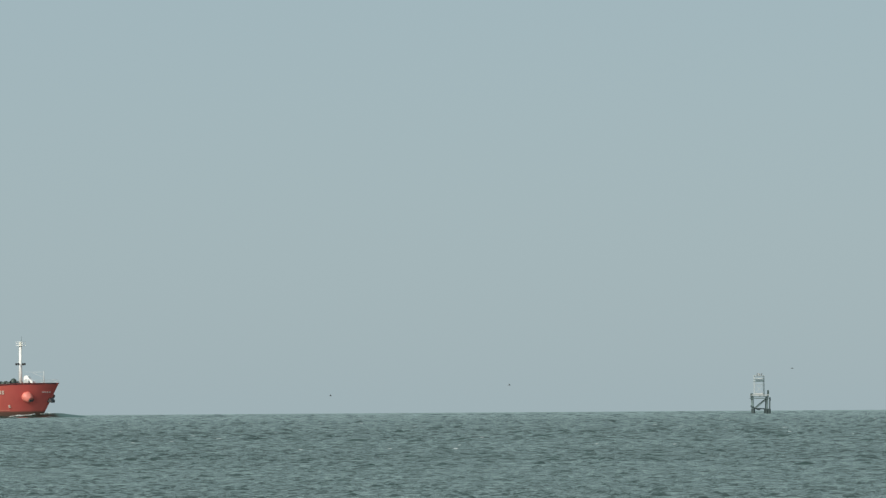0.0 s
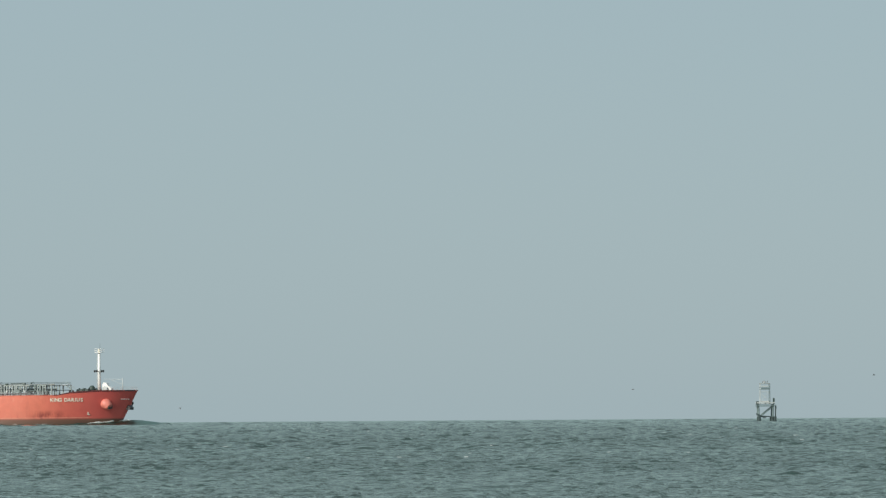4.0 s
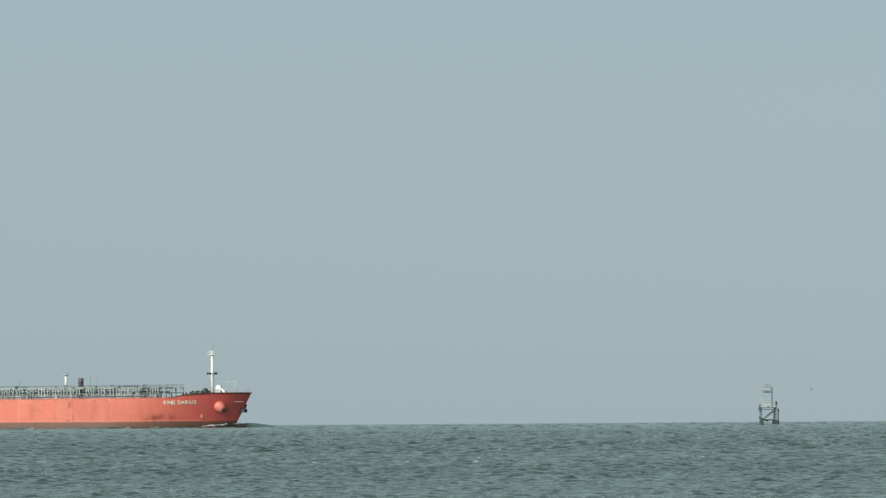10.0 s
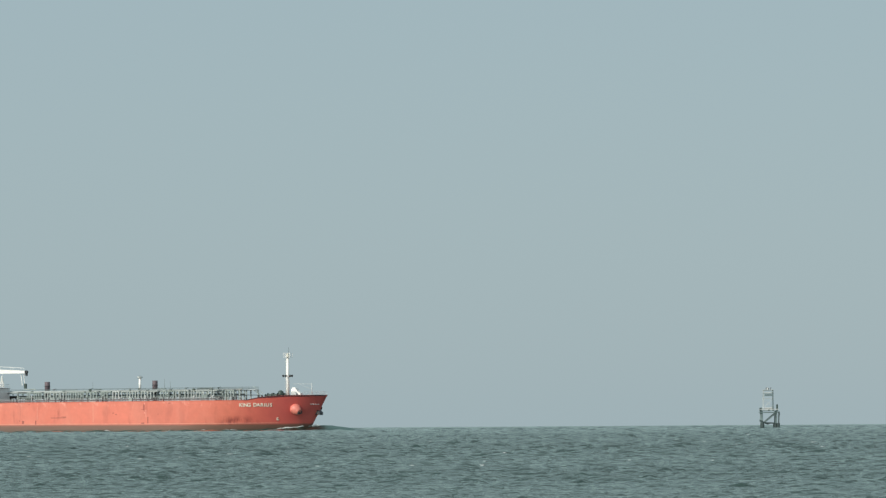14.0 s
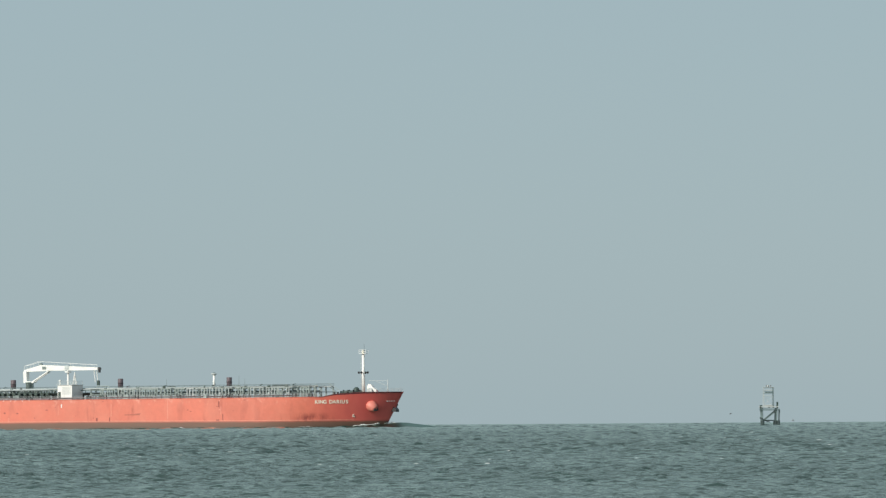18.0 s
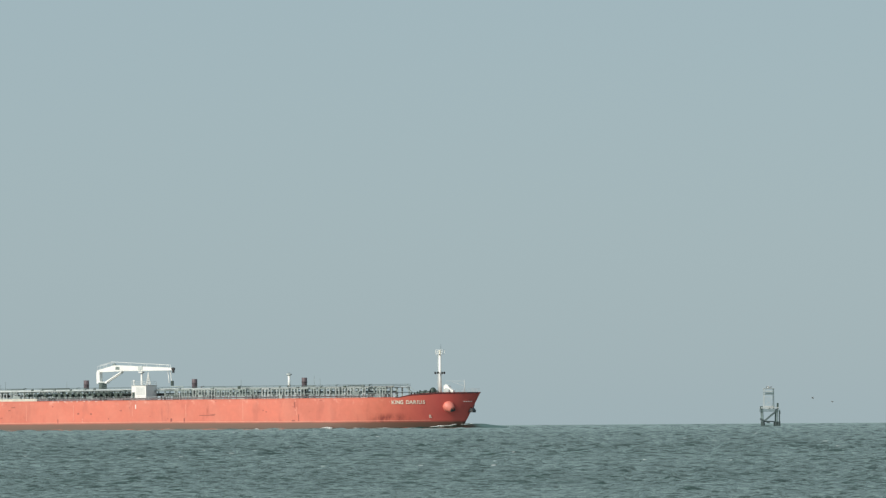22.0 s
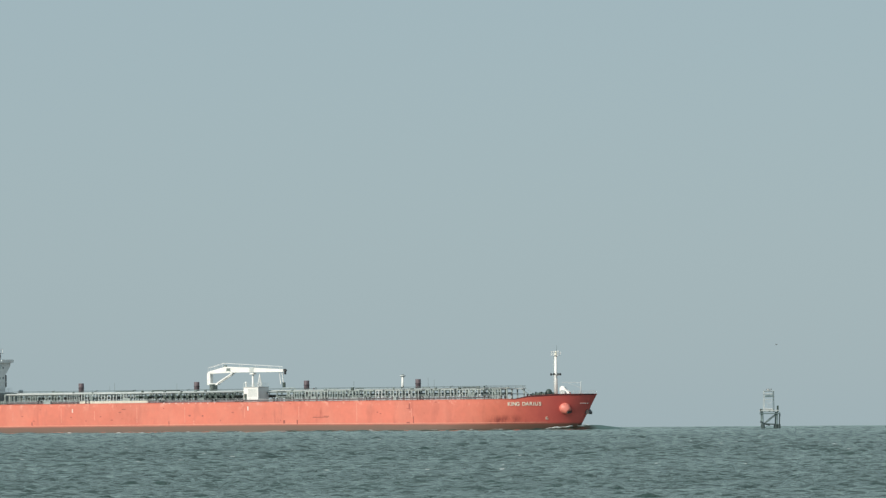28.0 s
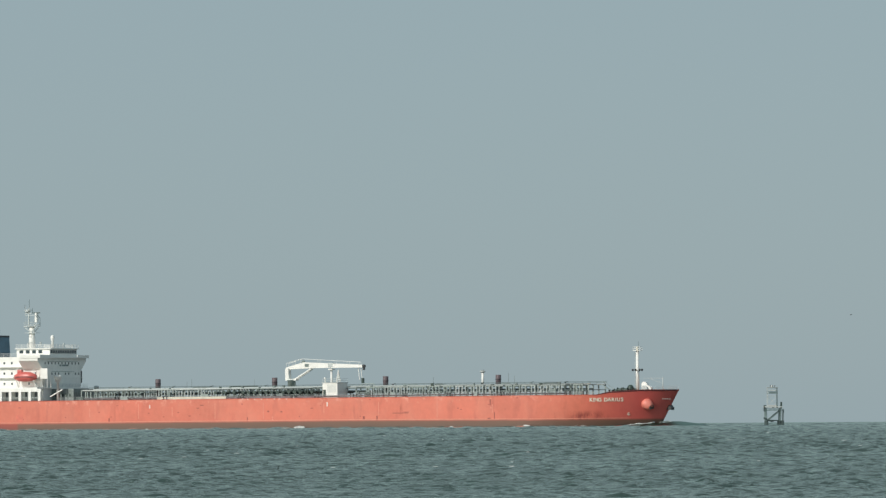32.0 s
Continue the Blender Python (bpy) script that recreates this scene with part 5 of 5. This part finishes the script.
    rung = part("ladder_rung", tube(B(), (1.02, -1.25, 0), (1.32, -1.25, 0), 0.035, n=5), M_BEACON, t)
    rung.matrix_basis = pose(0, 0, 5.5)
    for k in range(1, 14):
        again(rung, pose(0, 0, 5.5 + k * 0.4), t)
    part("top_grating", box(B(), -1.75, 1.55, -1.3, 1.3, 11.0, 11.1), M_LGREY, t)
    part("lantern", lathe(B(), (-0.1, 0, 11.1), [(0.25, 0), (0.3, 0.1), (0.3, 0.4), (0.15, 0.55)], 12), M_WHITE, t, "white beacon lantern")
    part("lower_panel", box(B(), -1.3, 1.0, -1.0, -0.95, 5.3, 6.0), M_WHITE, t)
    return t


PLAT = (81.3, 1680.0)
beacon(*PLAT, 4)



# ---- whitecaps on the chop ----
def whitecap(rg, size):
    """A low lumpy strip of foam, thin at its ends."""
    bm = B()
    rows = []
    off = rg.uniform(0, 90)
    for k in range(9):
        u = -1 + k / 4.0
        w = 0.10 * size * (1 - abs(u) ** 1.6) * (0.3 + abs(noise.noise((u * 2.2 + off, 1, 0)))) + 0.01
        c = 0.18 * size * noise.noise((u * 1.5 + off, 5, 0))
        h = 0.05 * size * (1 - u * u) * (0.1 + 1.6 * abs(noise.noise((u * 3.1 + off, 3, 0)))) + 0.01
        rows.append([bm.verts.new((u * size * 0.7, c + y * w, z * h)) for y, z in ((-1.4, -1.0), (-0.7, 0.7), (0, 1.0), (0.8, 0.5), (1.5, -1.0))])
    for a, b in zip(rows, rows[1:]):
        for j in range(4):
            bm.faces.new((a[j], b[j], b[j + 1], a[j + 1]))
    return bm


caps_a, caps_b = [], []
rg = random.Random(17)
for k in range(70):
    y = 260 * (1900 / 260.0) ** (rg.random() ** 0.8)
    x = rg.uniform(-1, 1) * (0.071 * y + 3)
    size = rg.uniform(0.07, 0.17) * (0.4 + y / 600.0) * (1.5 if k % 9 == 0 else 1.0)
    o = part("whitecap", whitecap(rg, size), M_FOAM if k % 6 == 0 else M_FLECK)
    tagged(o, "small white foam crest breaking on the sea", "whitecap", "whitecaps on the sea")
    caps_a.append((o, x, y, 0.12 if y < 700 else 0.2))


# ---- spray thrown up where waves meet the hull ----
def spray(rg, wide, high):
    """A burst of spray: leaning ragged tongues out of a lumpy foot."""
    bm = B()
    for k in range(34 if high > 1 else 0):
        u = rg.triangular(-1, 1, -0.4)
        h = high * (1 - 0.8 * abs(u + 0.4)) * rg.uniform(0.25, 1.0)
        x = u * wide / 2
        tube(bm, (x, rg.uniform(-0.3, 0.3), -0.8), (x + rg.uniform(-0.55, 0.4) * h, rg.uniform(-0.5, 0.1), h), rg.uniform(0.05, 0.10), 0.015, 5)
    for k in range(26):
        u = rg.triangular(-1, 1, -0.1)
        r = rg.uniform(0.10, 0.26)
        h = high * 0.62 * (1 - u * u) * rg.uniform(0.4, 1.0)
        lathe(bm, (u * wide / 2, rg.uniform(-0.4, 0.2), -0.6), [(r, 0), (r * 1.2, 0.5), (r, 0.6 + 0.5 * h), (r * 0.5, 0.6 + 0.85 * h), (0.02, 0.6 + h)], 7, (rg.uniform(-0.3, 0.3), 0, 1))
    return bm


bursts = []
# moment, place along the hull, width, height
for t, along, wide, high in ((2.0, -3.6, 4.8, 0.5), (3.0, -4.0, 6.0, 0.6), (3.0, 4.3, 1.4, 3.0), (3.1, 8.0, 2.4, 1.05), (4.6, -9.0, 3.0, 0.6), (6.0, 0.1, 4.5, 0.9), (8.0, -7.4, 0.9, 0.9), (9.0, -15.0, 3.0, 0.4), (12.0, 4.2, 4.5, 0.9),
                             (13.0, 3.4, 4.2, 2.2), (13.1, -11.0, 3.0, 0.6), (15.4, 3.0, 3.0, 1.2), (17.0, 6.0, 7.0, 1.4), (17.1, -32.0, 3.0, 0.8), (18.5, 5.5, 4.5, 1.2), (19.8, -3.0, 1.9, 1.7), (19.7, -0.8, 2.2, 0.8),
                             (22.0, -25.8, 4.0, 0.7), (23.0, -21.0, 5.0, 0.55), (24.0, 4.6, 6.0, 0.7), (25.0, -2.7, 3.0, 1.2), (25.1, -11.0, 3.5, 0.55), (26.5, -6.0, 3.0, 0.8), (30.0, -12.0, 1.5, 0.5), (30.1, -3.0, 2.0, 0.4),
                             (31.9, -92.0, 3.8, 0.95), (31.9, -24.5, 2.4, 0.8)):
    o = part("spray", spray(rg, wide, high), M_FOAM)
    tagged(o, "white spray where a wave breaks against the hull", "spray", "spray along the hull")
    bursts.append((o, t, along, high))


# ---- seabirds ----
def seabird(label):
    """A dark seabird in flight: tapered body with head and tail, two bent wings."""
    t = empty("seabird", label, "bird", "seabirds in flight")
    t.scale = (0.6, 0.6, 0.6)
    part("body", lathe(B(), (-0.4, 0, 0), [(0.02, 0), (0.09, 0.1), (0.14, 0.35), (0.12, 0.55), (0.07, 0.68), (0.08, 0.76), (0.02, 0.9)], 10, (1, 0, 0)), M_BIRD, t, "", True)
    for sg in (-1, 1):
        bm = B()
        sec = [(0.0, 0.17, 0.0), (0.35, 0.16, 0.10), (0.75, 0.05, 0.06)]
        ups = [[bm.verts.new((c0 + dx, sg * yy, zz + dz)) for dx, dz in ((w, 0.0), (0, 0.035), (-w, 0.0), (0, -0.02))] for (yy, w, zz), c0 in zip(sec, (0.05, 0.12, -0.02))]
        for a, b in zip(ups, ups[1:]):
            for k in range(4):
                bm.faces.new((a[k], a[(k + 1) % 4], b[(k + 1) % 4], b[k]))
        bm.faces.new(ups[0])
        bm.faces.new(ups[-1])
        bmesh.ops.recalc_face_normals(bm, faces=bm.faces[:])
        part("wing", bm, M_BIRD, t)
    return t


flights = [
    (seabird("dark seabird flying level over the sea"), 0, [(0, 69.28, 9.22), (0.8, 72.92, 9.91), (1.6, 75.77, 10.22), (2.4, 78.22, 10.04), (3.2, 81.06, 9.3), (32, 183.3, 13.3)]),
    (seabird("dark seabird flying low past the beacon"), 0, [(0, 14.32, 6.31), (0.6, 17.09, 6.82), (1.2, 20.22, 7.43), (1.8, 23.79, 7.24), (5.6, 46.69, 6.8), (6.4, 51.16, 7.18), (7.2, 55.42, 7.56), (8, 59.73, 7.76),
                                                            (9.2, 66.31, 7.19), (10, 71.38, 7.31), (10.8, 75.94, 7.68), (11.6, 80.01, 7.6), (12.8, 85.57, 7.51), (32, 174.5, 11.5)]),
    (seabird("small dark seabird skimming towards the tanker"), 180, [(0, -20.33, 4.46), (0.6, -24.81, 4.15), (1, -27.84, 3.97), (32, -262.67, 3.4)]),
    (seabird("dark seabird rising beside the beacon"), 150, [(0, 420, 2.0), (16, 160, 2.0), (17, 92, 1.3), (17.8, 67.51, 1.31), (18.4, 68.25, 2.22), (19, 68.83, 3.48), (19.6, 68.77, 4.16), (20.2, 68.28, 4.6), (21.4, 66.24, 5.12), (22.4, 78, 6.5), (23.4, 94, 8), (32, 240, 12)]),
    (seabird("small dark seabird low over the waves"), 0, [(0, 200, 8), (15.5, 87, 5), (17.5, 57, 2.8), (19, 54.84, 2.7), (19.6, 56.49, 3.48), (20.2, 57.7, 3.65), (20.8, 59.55, 4.03), (21.8, 72, 5), (23.2, 95, 6.5), (32, 250, 12)]),
    (seabird("dark seabird circling high over the beacon"), 0, [(0, 150, 30), (25.6, 88, 20), (27.5, 64.61, 17.07), (28.4, 64.37, 16.54), (29, 65.13, 15.53), (29.6, 66.59, 15.06), (29.9, 68.25, 15.5), (30.2, 70.03, 16.31), (31.1, 74.13, 18.82), (32, 78.23, 21.82)]),
]
wings = [o for bird, yaw, rows in flights for o in bird.children if o.name.startswith("wing")]


def perched_bird(x, y, z, yaw):
    """A dark seabird standing upright."""
    t = empty("perched_bird", "dark seabird standing on the beacon's top", "bird", "birds on the beacon")
    t.matrix_basis = pose(x, y, z, 0, 0, yaw) @ Matrix.Scale(0.72, 4)
    part("body", lathe(B(), (-0.12, 0, 0.12), [(0.03, 0), (0.15, 0.12), (0.17, 0.3), (0.12, 0.5), (0.06, 0.6)], 10, (0.35, 0, 1)), M_BIRD, t, "", True)
    part("head", lathe(B(), (0.08, 0, 0.66), [(0.03, 0), (0.08, 0.06), (0.08, 0.12), (0.02, 0.3)], 8, (1, 0, 0.2)), M_BIRD, t)
    bm = B()
    for yy in (-0.05, 0.05):
        tube(bm, (-0.05, yy, 0), (-0.03, yy, 0.2), 0.02, n=5)
    part("legs", bm, M_BIRD, t)
    return t


TOP = 11.1 * 0.88 - PLAT[1] ** 2 / (2 * EARTH)
for dx, yaw in ((-0.55, 20), (-0.05, 190), (0.5, 10)):
    perched_bird(PLAT[0] + dx, PLAT[1] - 0.5, TOP, yaw)


# ---- what moves ----
HEADING = -24.23
SPEED = 5.759


def ship_pose(t, heave=0.0, pitch=0.0):
    s = SPEED * (t - 19)
    x, y = -17.32 + s * math.cos(radians(-HEADING)), 1843.0 - s * math.sin(radians(-HEADING))
    return pose(x, y, -0.25 + heave, 0, pitch - 0.16, HEADING)


def motions():
    walk(tanker, [(t, ship_pose(t)) for t in range(0, 33, 4)])
    walk(bow_wave, [(t, ship_pose(t, 0.12 * math.sin(t * 1.9))) for t in range(0, 33)])
    walk(water, [(t, pose(0.05 * (t - 16), -1.3 * (t - 16), 0)) for t in range(0, 33, 8)])
    for o, x, y, z in caps_a:
        walk(o, [(t, pose(x + 0.05 * (t - 16), y - 1.3 * (t - 16), z - (x * x + y * y) / (2 * EARTH))) for t in (0, 16, 32)])
    for o, t, along, high in bursts:
        x, y, z = ship_pose(t) @ Vector((along, -hull_side(along) - 1.3, 0))
        low, up = -1.2 - high, 0.15 + 0.5 * max(0.0, min(1.0, (along - 1) / 6))
        rise = [(k, pose(x, y, h, 0, 0, HEADING)) for k, h in ((t - 0.45, low), (t - 0.12, up), (t + 0.2, up - 0.1), (t + 0.65, low)) if k < 32]
        walk(o, [(0, pose(x, y, low, 0, 0, HEADING))] + rise + [(32, pose(x, y, low if t < 31 else up - 0.05, 0, 0, HEADING))])
    for bird, yaw, rows in flights:
        walk(bird, [(t, pose(x, 1300.0, z, 0, 0, yaw)) for t, x, z in rows])
    for k, wing in enumerate(wings):
        sg, beat = (-1 if k % 2 == 0 else 1), 2.1 + 0.25 * (k // 2)
        walk(wing, [(j * 0.2, pose(0, 0, 0, sg * 34 * math.sin(beat * math.tau * j * 0.2 + k // 2))) for j in range(161)])
    walk(chop, [(t, pose(-0.25 * (t - 16), -1.7 * (t - 16), 0.01)) for t in range(0, 33, 8)])


motions()
